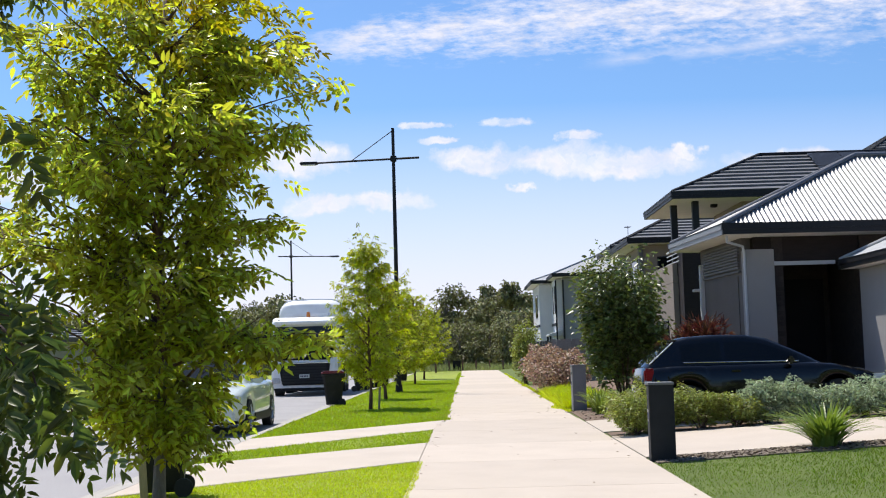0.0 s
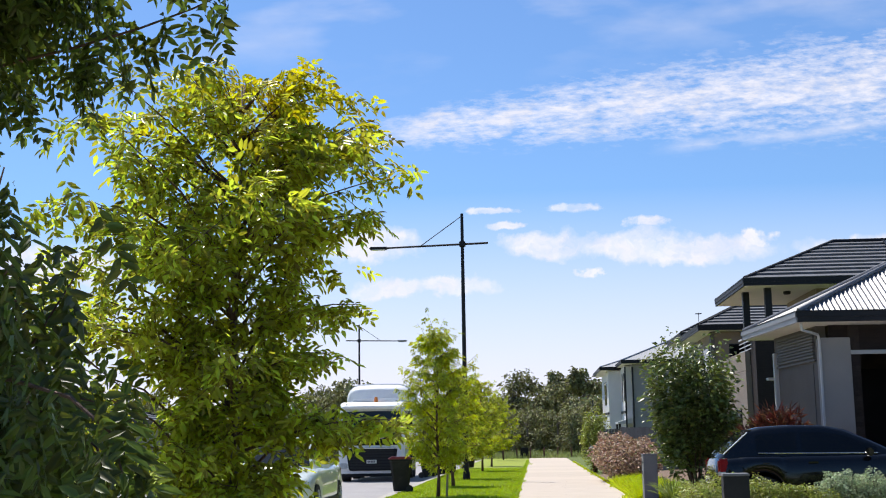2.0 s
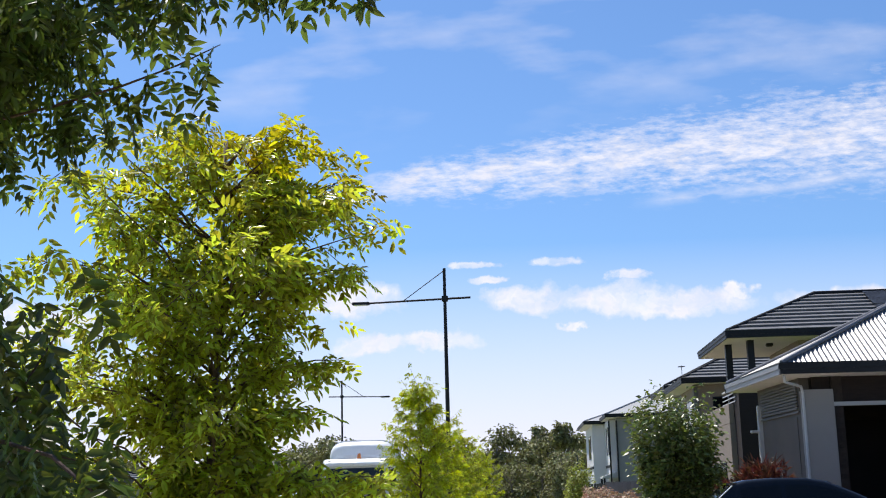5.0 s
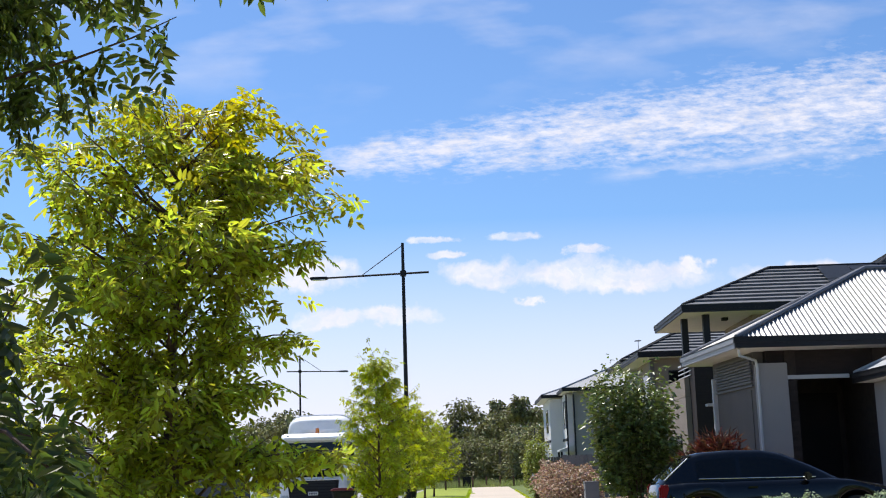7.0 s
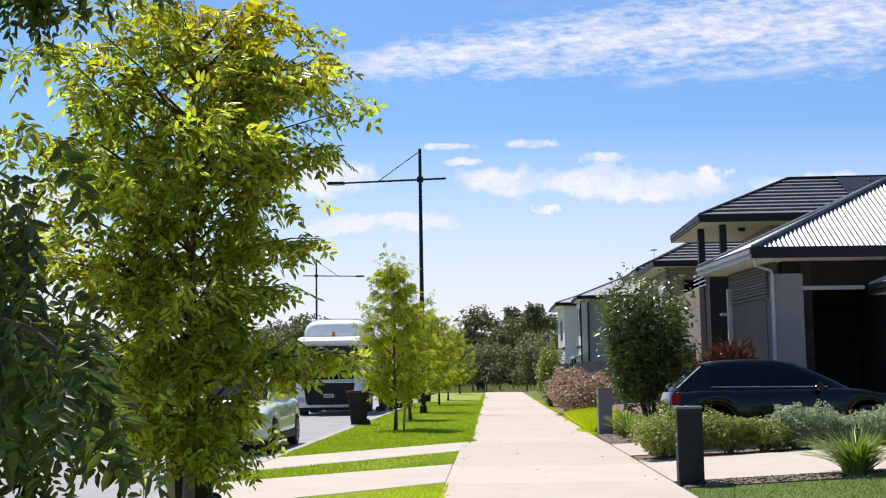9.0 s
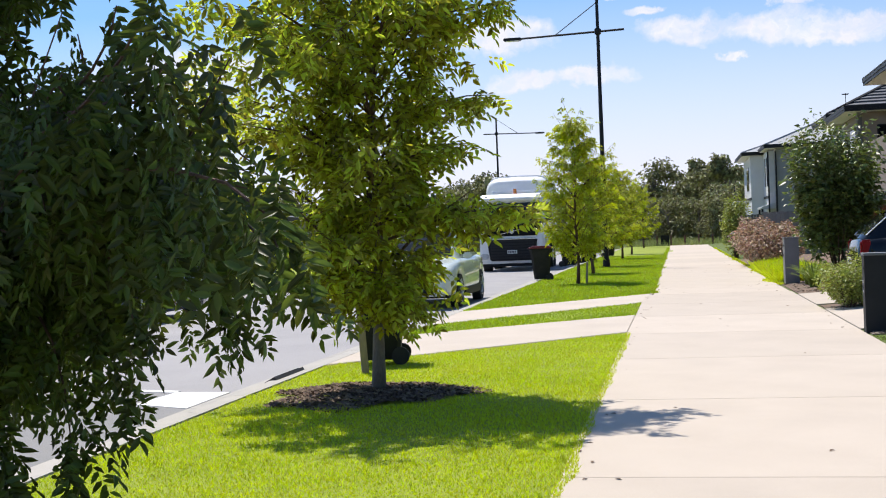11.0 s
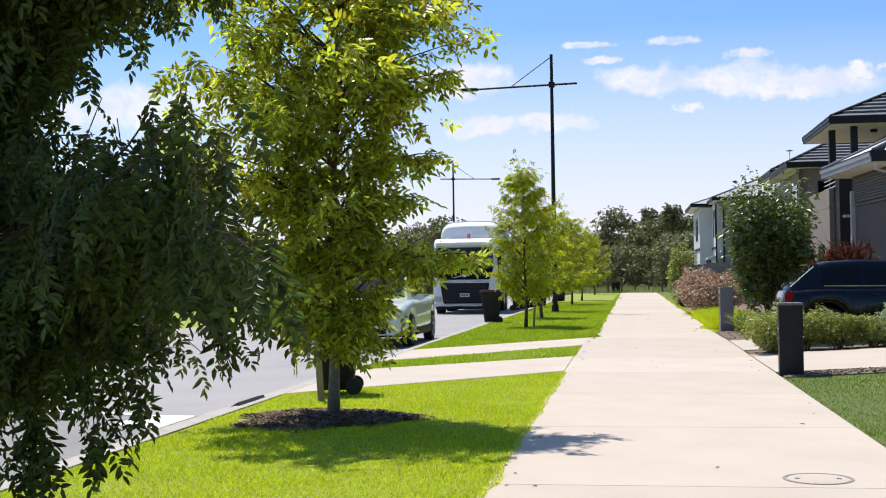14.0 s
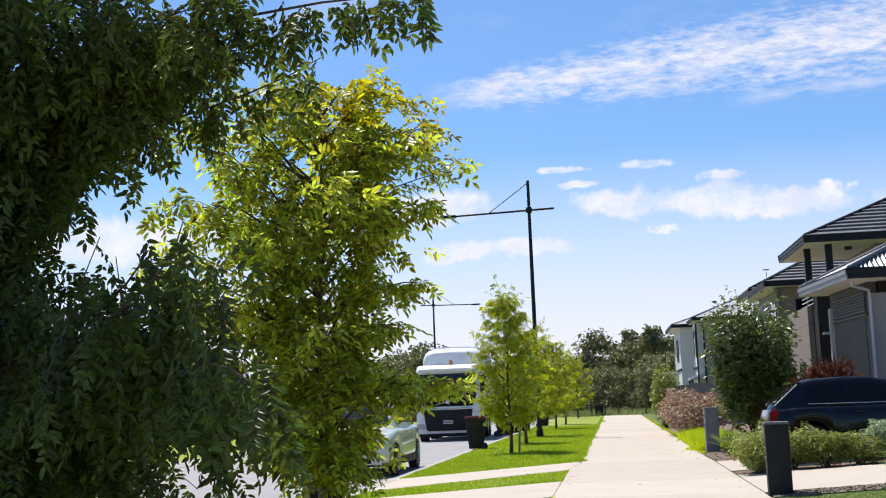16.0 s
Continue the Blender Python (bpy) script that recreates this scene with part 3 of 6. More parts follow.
def make_street_tree(name, label, base, height, trunk_r, table, branches, twigs, leaves, template, mat, bark, seed, lean=(0, 0), extra=(), rise=0.55, group="street trees", droop=(0.1, 0.9), single=0, skew=0.0, gold=99.0, inner=0.0, shoots=(), sprays=(), thick=99.0, stem=None):
    """A young tree: tapered trunk, rising limbs, twigs within an uneven outline, and feathered leaves along the twigs."""
    rng = np.random.default_rng(seed)
    t = thing(name, label, "tree", pose(*base), group)
    bm = bmesh.new()
    steps = 9
    line = [Vector((lean[0] * k / steps + 0.02 * math.sin(k * 1.3 + seed), lean[1] * k / steps + 0.02 * math.cos(k * 1.7 + seed), height * 0.93 * k / steps)) for k in range(steps + 1)]
    line[0].z = -0.05
    tube(bm, line, [trunk_r * (1.25 if k == 0 else 1 - 0.85 * k / steps) for k in range(steps + 1)], 10)
    part("trunk", bm, stem or bark, t, smooth=True)

    def axis(z):
        k = min(max(z / (height * 0.93) * steps, 0), steps - 0.001)
        i = int(k)
        return line[i].lerp(line[i + 1], k - i)

    zmin, zmax = table[0][0], table[-1][0]
    pts, heads = [], []
    phase = rng.uniform(0, 6.28, 4)
    golden = 2.39996
    ends = []
    for i in range(branches):
        f = (i + rng.uniform(0.2, 0.8)) / branches
        z1 = zmin + (zmax - zmin) * f
        az = i * golden + rng.normal(0, 0.3)
        r = envelope(z1, table) * (0.82 + 0.18 * math.sin(2 * az + phase[0]) + 0.12 * math.sin(3 * az + 2.3 * z1 + phase[1])) * rng.uniform(0.75, 1.08)
        if skew:
            r *= 1 - skew * 1.5 * min(0.0, math.cos(az)) - (skew * max(0.0, math.cos(az)) if z1 < 2.9 else 0.0)
        ends.append((az, z1, r))
    for az, z1, r in list(ends) + list(extra):
        z0 = max(0.75, z1 - (rise if r < 1.6 else 0.14) * r - rng.uniform(0, 0.25))
        a = axis(min(z0, height * 0.88))
        tip = Vector((axis(z1).x + r * math.cos(az), axis(z1).y + r * math.sin(az), z1))
        mid = a.lerp(tip, 0.5) + Vector((0, 0, 0.12 * r + rng.normal(0, 0.03)))
        limb = tube(bmesh.new(), [a, mid, tip], [0.015 + 0.005 * r, 0.009, 0.003], 5)
        count = round(twigs * max(1.0, r / 1.1) * (2.1 if z1 > thick else 1.0))
        for j in range(count):
            g = (j + 0.6) / count
            g = inner + (1 - inner) * g
            p = a.lerp(mid, g * 2) if g < 0.5 else mid.lerp(tip, g * 2 - 1)
            th = az + rng.normal(0, 0.9)
            ln = rng.uniform(0.18, 0.42) * (0.6 + 0.5 * g)
            q = p + Vector((ln * math.cos(th), ln * math.sin(th), rng.normal(0.02, 0.17)))
            if j % 2 == 0:
                tube(limb, [p, q], [0.005, 0.0025], 3)
            for k in range(leaves):
                h = (k + rng.uniform(0, 1)) / leaves
                pts.append(p.lerp(q, h) + Vector(rng.normal(0, 0.03, 3)))
                heads.append(th + rng.choice((-1, 1)) * rng.uniform(0.2, 1.1))
        for k in range(5):
            pts.append(mid.lerp(tip, 0.35 + 0.65 * k / 4))
            heads.append(az + (-1) ** k * 0.6)
        part("limb", limb, bark, t)
    for az, z1, r in shoots:
        # a long shoot beyond the crown with leaves along it
        a = axis(z1 - 0.25)
        d = Vector((math.cos(az), math.sin(az), 0))
        line2 = [a, a + d * (0.5 * r) + Vector((0, 0, 0.22)), a + d * (0.8 * r) + Vector((0, 0, 0.26)), a + d * r + Vector((0, 0, 0.25))]
        part("shoot", tube(bmesh.new(), line2, [0.016, 0.009, 0.006, 0.003], 5), bark, t)
        many = round(18 * r)
        for k in range(many):
            g = 0.4 + 0.6 * k / (many - 1)
            p = line2[1].lerp(line2[3], g * 2 - 1) if g > 0.5 else line2[0].lerp(line2[1], g * 2)
            for e in range(2 if g > 0.72 else 3):
                pts.append(p + Vector(rng.normal(0, 0.012 if g > 0.72 else 0.07, 3)))
                heads.append(az + (-1) ** (k + e) * 1.3)
    for p0, p1, count, spread in sprays:
        # a side branch whose end hangs down or reaches up, thick with leaves
        p0, p1 = Vector(p0), Vector(p1)
        a = axis(max(0.8, p0.z - 0.15))
        bend = p0 + Vector((0, 0, 0.08))
        bow = [a.lerp(bend, g).lerp(bend.lerp(p1, g), g) for g in (0.0, 0.2, 0.4, 0.55, 0.7, 0.85, 1.0)]
        part("limb", tube(bmesh.new(), bow, [0.011, 0.009, 0.007, 0.006, 0.005, 0.004, 0.002], 5), bark, t)
        out = math.atan2(p1.y - a.y, p1.x - a.x)
        for k in range(count):
            g = rng.uniform(-0.45, 1.0)
            h = 0.4 + 0.6 * max(g, 0.0) + 0.5 * min(g, 0.0)
            p = a.lerp(bend, h).lerp(bend.lerp(p1, h), h)
            wide = spread * (1.15 - 0.75 * max(g, 0.0))
            pts.append(p + Vector(rng.normal(0, wide, 3)) * 0.6)
            heads.append(out + rng.normal(0, 1.0))
    pts, heads = np.array([tuple(p) for p in pts]), np.array(heads)
    # leaves towards the top and the +x side are golden
    top = pts[:, 2] + 0.35 * pts[:, 0] + rng.normal(0, 0.3, len(pts)) > gold
    if top.any():
        tagged(place_leaves("golden_crown", template, pts[top], heads[top], rng, "leaf_gold", t, droop=(droop[0] - 0.3, droop[1] - 0.3), label="golden-yellow leaves high in the crown"), kind="stuff")
    tagged(place_leaves("crown", template, pts[~top], heads[~top], rng, mat, t, droop=droop, single=single), kind="stuff")
    return t


def make_shrub(name, label, base, size, count, leaf, mat, seed, lumps=7, group="", stems=True, up=0.0, category="shrub", fill=0.55):
    """A bush: stems and many small leaves spread over several lumps, with gaps."""
    rng = np.random.default_rng(seed)
    t = thing(name, label, category, pose(*base), group)
    sx, sy, sz = size
    cs = []
    for i in range(lumps):
        az, rr = i * 2.4 + rng.uniform(0, 0.8), rng.uniform(0.15, 0.62)
        cs.append((sx * rr * math.cos(az) * 0.8, sy * rr * math.sin(az) * 0.8, sz * rng.uniform(0.28, 0.72), rng.uniform(0.35, 0.55)))
    cs.append((0, 0, sz * 0.45, 0.62))
    if stems:
        bm = bmesh.new()
        for cx, cy, cz, r in cs:
            tube(bm, [(cx * 0.12, cy * 0.12, -0.03), (cx * 0.6, cy * 0.6, cz * 0.6), (cx, cy, cz + r * sz * 0.3)], [0.012 + 0.006 * sz, 0.010, 0.004], 5)
        part("stem", bm, "bark", t)
    k = rng.integers(0, len(cs), count)
    c = np.array(cs)[k]
    d = rng.normal(0, 1, (count, 3))
    d /= np.linalg.norm(d, axis=1)[:, None]
    rad = c[:, 3] * (fill + (1.08 - fill) * rng.uniform(0, 1, count) ** 0.6) * (1 + 0.2 * np.sin(d[:, 0] * 5 + d[:, 2] * 4 + k))
    pos = c[:, :3] + d * rad[:, None] * np.array([sx * 0.75, sy * 0.75, sz * 0.62])
    keep = (pos[:, 2] > 0.03) & (pos[:, 2] < sz * 1.12)
    pos, d = pos[keep], d[keep]
    ln, wd = leaf
    tv = np.array([(0, 0, 0), (0.45 * ln, wd, 0.2 * wd), (ln, 0, -0.25 * ln), (0.45 * ln, -wd, 0.2 * wd)])
    tf = np.array([(0, 1, 2), (0, 2, 3)])
    tagged(place_leaves("foliage", (tv, tf), pos, np.arctan2(d[:, 1], d[:, 0]), rng, mat, t, droop=(-0.7 - up, 0.7 - up)), kind="stuff")
    return t


def make_strappy(name, label, base, radius, height, count, mat, seed, width=0.018, group="", single=False):
    """A clump of long arching blades."""
    rng = np.random.default_rng(seed)
    t = thing(name, label, "plant", pose(*base), group)
    vs, fs = [], []
    for i in range(count):
        az, out, h = rng.uniform(0, math.tau), radius * rng.uniform(0.25, 1.0), height * rng.uniform(0.55, 1.1)
        c, s = math.cos(az), math.sin(az)
        b0 = rng.uniform(0, 0.25) * radius
        if single:
            vs, fs = [], []
        b = len(vs)
        for k in range(5):
            f = k / 4
            x, z = b0 + out * f ** 1.6, h * (f - 0.42 * (out / radius) * f ** 2.4)
            wd = width * (1 - f ** 2) + 0.001
            vs.append((x * c - wd * s, x * s + wd * c, z))
            vs.append((x * c + wd * s, x * s - wd * c, z + 0.004))
        for k in range(4):
            fs.append((b + 2 * k, b + 2 * k + 1, b + 2 * k + 3, b + 2 * k + 2))
        if single:
            from_arrays("blade", np.array(vs), np.array(fs), mat, t)
    if not single:
        tagged(from_arrays("foliage", np.array(vs), np.array(fs), mat, t), kind="stuff")
    return t


def grass_field(name, label, outline, n, h, w, mat, seed, z=lambda x, y: 0.0, skip=lambda x, y: False, clump=0.0):
    """Blades of mown grass scattered over a plan rectangle."""
    rng = np.random.default_rng(seed)
    x0, x1, y0, y1 = outline
    # more blades to the near end, where they are seen largest
    yy = y0 + (y1 - y0) * rng.uniform(0, 1, n) ** 1.5
    xx = rng.uniform(x0, x1, n)
    keep = np.array([not skip(a, b) for a, b in zip(xx, yy)])
    xx, yy = xx[keep], yy[keep]
    n = len(xx)
    zz = np.array([z(a, b) for a, b in zip(xx, yy)])
    az = rng.uniform(0, math.tau, n)
    patch = 0.75 + 0.5 * np.array([noise.noise((a * 0.9, b * 0.9, seed)) for a, b in zip(xx, yy)])
    hh = h * rng.uniform(0.5, 1.25, n) * patch
    ww = w * rng.uniform(0.7, 1.3, n)
    lx, ly = rng.normal(0, 0.55, n) * hh, rng.normal(0, 0.55, n) * hh
    c, s = np.cos(az) * ww, np.sin(az) * ww
    v = np.stack([np.stack([xx - c, yy - s, zz], -1), np.stack([xx + c, yy + s, zz], -1), np.stack([xx + lx, yy + ly, zz + hh], -1)], 1)
    f = np.arange(n * 3).reshape(n, 3)
    return tagged(from_arrays(name, v.reshape(-1, 3), f, mat), label, "grass", kind="stuff")


# ---- ground, road, path ----
bm = bmesh.new()
sheet(bm, [(-900, -200, -0.17), (900, -200, -0.17), (900, 2500, -0.17), (-900, 2500, -0.17)])
tagged(part("ground", bm, "earth"), "dry grassy ground reaching to the horizon", "ground", kind="structure")
tagged(part("road", slab([(-11.6, -30), (-4.25, -30), (-4.25, 130), (-11.6, 130)], -0.3, -0.12), "asphalt"), "sunlit pale grey asphalt street", "road", kind="structure")
tagged(part("road_patch", slab([(-11.4, 3.0), (-4.27, 3.0), (-4.27, 11.0), (-11.4, 13.5)], -0.2, -0.116), "asphalt_darker"), "darker grey strip of asphalt", "road", kind="structure")
tagged(part("road_marking", slab([(-4.95, 10.35), (-4.32, 10.05), (-4.32, 11.15), (-4.9, 11.2)], -0.15, -0.111), "paint"), "worn white painted block on the road", "road marking", kind="structure")
tagged(part("road_line", slab([(-10.5, 12.6), (-10.5, 12.75), (-4.9, 11.3), (-4.9, 11.15)], -0.15, -0.110), "paint"), "worn white line across the road", "road marking", kind="structure")
tagged(part("verge_far", slab([(-40, -30), (-12.1, -30), (-12.1, 130), (-40, 130)], -0.3, 0.0), "turf"), "grass verge across the street", "verge", kind="structure")
tagged(part("kerb_far", slab([(-12.1, -30), (-11.6, -30), (-11.6, 130), (-12.1, 130)], -0.3, lambda x, y: 0.01 if x < -12 else -0.11), "kerb"), "sloping concrete kerb across the street", "kerb", kind="structure")

KERB = -3.72
tagged(part("verge_near", slab([(KERB + 0.02, -8), (-0.60, -8), (-0.64, 15.7), (KERB + 0.02, 12.4)], -0.3, -0.005), "turf"), "bright mown grass verge beside the path", "verge", kind="structure")
tagged(part("verge_strip", slab([(KERB + 0.02, 15.95), (-0.64, 18.8), (-0.64, 21.95), (KERB + 0.02, 17.75)], -0.3, -0.005), "turf"), "narrow strip of mown grass between two driveways", "verge", kind="structure")
tagged(part("verge_beyond", slab([(KERB + 0.02, 20.8), (-0.50, 24.9), (-0.44, 88), (KERB + 0.02, 92)], -0.3, -0.005), "turf"), "mown grass verge with young street trees", "verge", kind="structure")
tagged(part("crossing_near", slab([(KERB + 0.01, 12.4), (-0.63, 15.7), (-0.63, 18.8), (KERB + 0.01, 15.95)], -0.3, 0.008, 0.01), "concrete"), "pale concrete driveway crossing", "driveway", kind="structure")
tagged(part("crossing_beyond", slab([(KERB + 0.01, 17.75), (-0.63, 21.95), (-0.48, 24.9), (KERB + 0.01, 20.8)], -0.3, 0.008, 0.01), "concrete"), "pale concrete driveway crossing", "driveway", kind="structure")

# front gardens on the right, rising to the houses
bm = bmesh.new()
gx = [2.2, 4.0, 6.0, 8.0, 10.7, 40.0]
gv = [[bm.verts.new((x, y, lot(x) - 0.012)) for x in gx] for y in (-8, 15, 40, 95)]
for a, b in zip(gv, gv[1:]):
    for i in range(len(gx) - 1):
        bm.faces.new((a[i], a[i + 1], b[i + 1], b[i]))
for e in gv[0], gv[-1]:
    lo = [bm.verts.new((v.co.x, v.co.y, -0.3)) for v in e]
    for i in range(len(gx) - 1):
        bm.faces.new((e[i], e[i + 1], lo[i + 1], lo[i]))
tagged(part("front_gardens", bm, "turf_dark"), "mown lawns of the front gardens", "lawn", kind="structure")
up = lambda d: (lambda x, y: lot(x) + d)
tagged(part("driveway_near", slab([(2.21, 15.35), (6.0, 15.2), (10.7, 15.2), (12, 15.2), (12, 18.8), (10.7, 18.8), (6.0, 18.8), (2.21, 19.0)], -0.2, up(0.012)), "concrete"), "pale concrete driveway", "driveway", kind="structure")
tagged(part("driveway_beyond", slab([(2.21, 20.1), (6.0, 19.9), (10.7, 19.9), (12, 19.9), (12, 23.3), (10.7, 23.3), (6.0, 23.3), (2.21, 23.2)], -0.2, up(0.012)), "concrete"), "pale concrete driveway under the black car", "driveway", kind="structure")
for y0, y1, mt, lb in ((14.62, 15.28, "chips", "strip of pale bark mulch beside the driveway"), (18.95, 19.95, "mulch", "mulched bed under the low hedge"), (23.3, 27.9, "mulch", "mulched bed under shrubs"), (37.0, 47.0, "mulch", "mulched bed under the pink hedge")):
    tagged(part("garden_bed", slab([(2.24, y0), (6.0, y0), (10.7, y0), (10.7, y1), (6.0, y1), (2.24, y1)], -0.2, up(0.006)), mt), lb, "garden bed", kind="structure")


def chips(name, label, n, region, mat, seed, size=0.03, z=lambda x, y: 0.0):
    rng = np.random.default_rng(seed)
    x0, x1, y0, y1 = region
    v = []
    for i in range(n):
        if name == "mulch_ring":
            a = rng.uniform(0, math.tau)
            r = rng.uniform(0, 1) ** 0.6 * (1 + 0.16 * math.sin(3 * a + 1) + 0.12 * math.sin(7 * a))
            x, y = (x0 + x1) / 2 + r * math.cos(a) * (x1 - x0) / 2, (y0 + y1) / 2 + r * math.sin(a) * (y1 - y0) / 2
            h = 0.03 * (1 - r * r)
        else:
            x, y, h = rng.uniform(x0, x1), rng.uniform(y0, y1), 0
        a, l = rng.uniform(0, math.tau), size * rng.uniform(0.5, 1.6)
        c, s = math.cos(a) * l, math.sin(a) * l
        b = z(x, y) + h + 0.006
        v += [(x - c, y - s, b), (x + s * 0.35, y - c * 0.35, b + rng.uniform(0, 0.02)), (x + c, y + s, b + rng.uniform(0, 0.025)), (x - s * 0.35, y + c * 0.35, b)]
    return tagged(from_arrays(name, np.array(v), np.arange(4 * n).reshape(n, 4), mat), label, "mulch", kind="stuff")


chips("mulch_ring", "ring of dark bark mulch round a street tree", 5200, (-3.45, -1.75, 9.1, 10.75), "mulch", 3, 0.028)
chips("mulch", "pale bark mulch with dry leaves", 3800, (2.26, 7.5, 14.62, 15.3), "chips", 4, 0.03, lot)
chips("mulch", "bark mulch under the low hedge", 1500, (2.26, 7.5, 18.95, 19.3), "chips", 5, 0.03, lot)
chips("mulch", "bark mulch under shrubs", 1200, (2.26, 4.5, 23.3, 27.5), "chips", 6, 0.035, lot)

# ---- large street trees ----
FEATHER = leaflet_template(7, 0.20, 0.052, 0.0100, 0.8)
FEATHER_MID = leaflet_template(4, 0.21, 0.083, 0.0172, 0.6)
FEATHER_SMALL = leaflet_template(3, 0.14, 0.072, 0.018, 0.5)
HANGING = [((x, y, z0 + 0.1), (x + 0.04, y - 0.04, z1 + 0.13), round(1.6 * n), 0.115) for x, y, z0, z1, n in (
    (-0.95, -0.2, 1.2, 0.55, 34), (-0.72, -0.35, 1.1, 0.36, 50), (-0.48, -0.4, 1.05, 0.26, 46), (-0.30, -0.3, 1.0, 0.42, 26), (0.22, -0.4, 1.05, 0.42, 18),
    (0.40, -0.4, 1.1, 0.36, 44), (0.66, -0.35, 1.25, 0.50, 44), (0.82, -0.3, 1.35, 0.70, 34), (0.98, -0.5, 1.4, 0.95, 24),
    (1.22, -0.24, 1.45, 0.90, 28), (1.55, -0.8, 1.5, 1.14, 26), (1.78, -1.35, 1.55, 1.17, 30), (1.38, 0.2, 1.4, 0.97, 22), (1.3, -1.0, 1.6, 1.25, 26))]
RISING = [((1.35, -1.1, 1.65), (1.46, -1.28, 2.06), 26, 0.05), ((1.1, -0.8, 1.7), (1.2, -0.95, 2.05), 34, 0.09), ((1.15, 0.25, 2.75), (1.62, 0.38, 3.15), 36, 0.08)]
SIDE = [(-0.75, 1.7, 1.55), (-0.55, 1.6, 1.75), (-0.40, 1.8, 1.5), (-0.25, 1.65, 1.3), (-0.65, 1.88, 1.35), (-0.62, 1.75, 1.9), (-0.1, 1.7, 1.4)]
make_street_tree("street_tree", "dense street tree with dark drooping feathered leaves", (-2.74, 4.1, 0), 5.4, 0.052,
                 [(1.05, 0.45), (1.25, 0.8), (1.6, 1.0), (1.85, 0.8), (2.1, 0.5), (2.65, 0.5), (2.85, 0.75), (3.1, 1.2), (3.4, 1.45), (3.8, 1.55), (4.5, 1.1), (5.3, 0.4)],
                 66, 7, 6, FEATHER, "leaf_dark", "bark", 11, lean=(-0.34, 0.0), extra=SIDE + [(0.25, 3.3, 1.4), (-0.2, 3.3, 1.5), (0.6, 3.25, 1.3), (-0.5, 3.25, 1.3), (0.0, 3.2, 1.25), (-1.0, 3.3, 1.35), (0.1, 3.05, 0.95), (-0.6, 3.0, 0.9)],
                 droop=(0.55, 1.5), single=300, inner=0.15, shoots=[(-0.12, 3.22, 2.5)], sprays=HANGING + RISING, thick=2.0)
make_street_tree("street_tree", "leafy street tree with yellow-green feathered leaves in a mulch ring", (-2.53, 10.1, 0), 4.8, 0.054,
                 [(0.75, 0.35), (0.95, 0.5), (1.3, 0.55), (1.8, 0.55), (2.3, 0.70), (3.0, 0.88), (3.5, 0.97), (4.0, 0.90), (4.4, 0.68), (4.65, 0.4)],
                 62, 6, 5, FEATHER_MID, "leaf", "bark", 23, lean=(0.06, 0), extra=[(0.1, 4.15, 1.15), (-0.5, 3.9, 1.2), (0.0, 3.6, 1.2), (3.6, 2.9, 1.35), (4.2, 3.1, 1.4), (3.9, 2.5, 1.5), (3.7, 2.7, 1.55), (3.4, 3.4, 1.2), (3.9, 3.6, 1.0), (3.3, 2.1, 1.5), (3.8, 1.9, 1.4), (3.2, 2.6, 1.5), (3.5, 1.5, 1.1), (4.4, 1.4, 0.9), (5.0, 1.1, 0.7), (-0.3, 1.7, 0.9), (0.3, 4.45, 0.85), (-0.8, 0.8, 0.5), (5.4, 0.95, 0.6), (4.3, 3.7, 1.5), (4.0, 3.2, 1.8), (4.6, 2.8, 1.6), (5.1, 3.4, 1.4), (4.15, 2.3, 1.6), (4.9, 2.1, 1.2), (3.9, 3.9, 1.6), (4.1, 4.2, 1.2)],
                 droop=(-0.1, 1.0), single=300, skew=0.15, gold=4.2, inner=0.15, stem="bark_pale", shoots=[(-0.15, 3.25, 1.25), (-0.2, 2.5, 1.1), (-0.3, 2.1, 0.9), (-0.25, 1.55, 1.45), (0.0, 3.9, 1.1)],
                 sprays=[((0.3, -0.1, 4.1), (0.78, -0.15, 4.5), 40, 0.10), ((-0.05, 0, 4.2), (-0.1, -0.05, 4.68), 40, 0.11), ((0.5, -0.2, 3.65), (1.0, -0.25, 3.9), 36, 0.09)])

# ---- young trees along the verge ----
YOUNG = [(0.95, 0.5), (1.2, 1.05), (1.6, 1.2), (2.2, 1.12), (2.9, 0.92), (3.5, 0.72), (3.95, 0.42), (4.2, 0.2)]
make_street_tree("young_tree", "young street tree with fresh yellow-green leaves", (-2.43, 30.55, 0), 4.3, 0.045, YOUNG, 50, 7, 6, FEATHER_SMALL, "leaf_bright", "bark", 31, inner=0.15)
for k, (x, y, h, s, mt) in enumerate(((-2.5, 37.0, 3.7, 0.85, "leaf"), (-2.45, 43.9, 3.9, 0.95, "leaf_bright"), (-2.35, 54.5, 4.2, 1.0, "leaf"), (-2.3, 64.3, 4.2, 1.1, "leaf_bright"), (-2.2, 83.5, 4.4, 1.1, "leaf_bright"))):
    make_street_tree("young_tree", "young street tree with yellow-green leaves on the verge", (x, y, 0), h, 0.05, [(a * h / 4.3, b * s) for a, b in YOUNG], 36, 6, 5, FEATHER_SMALL, mt, "bark", 40 + k)


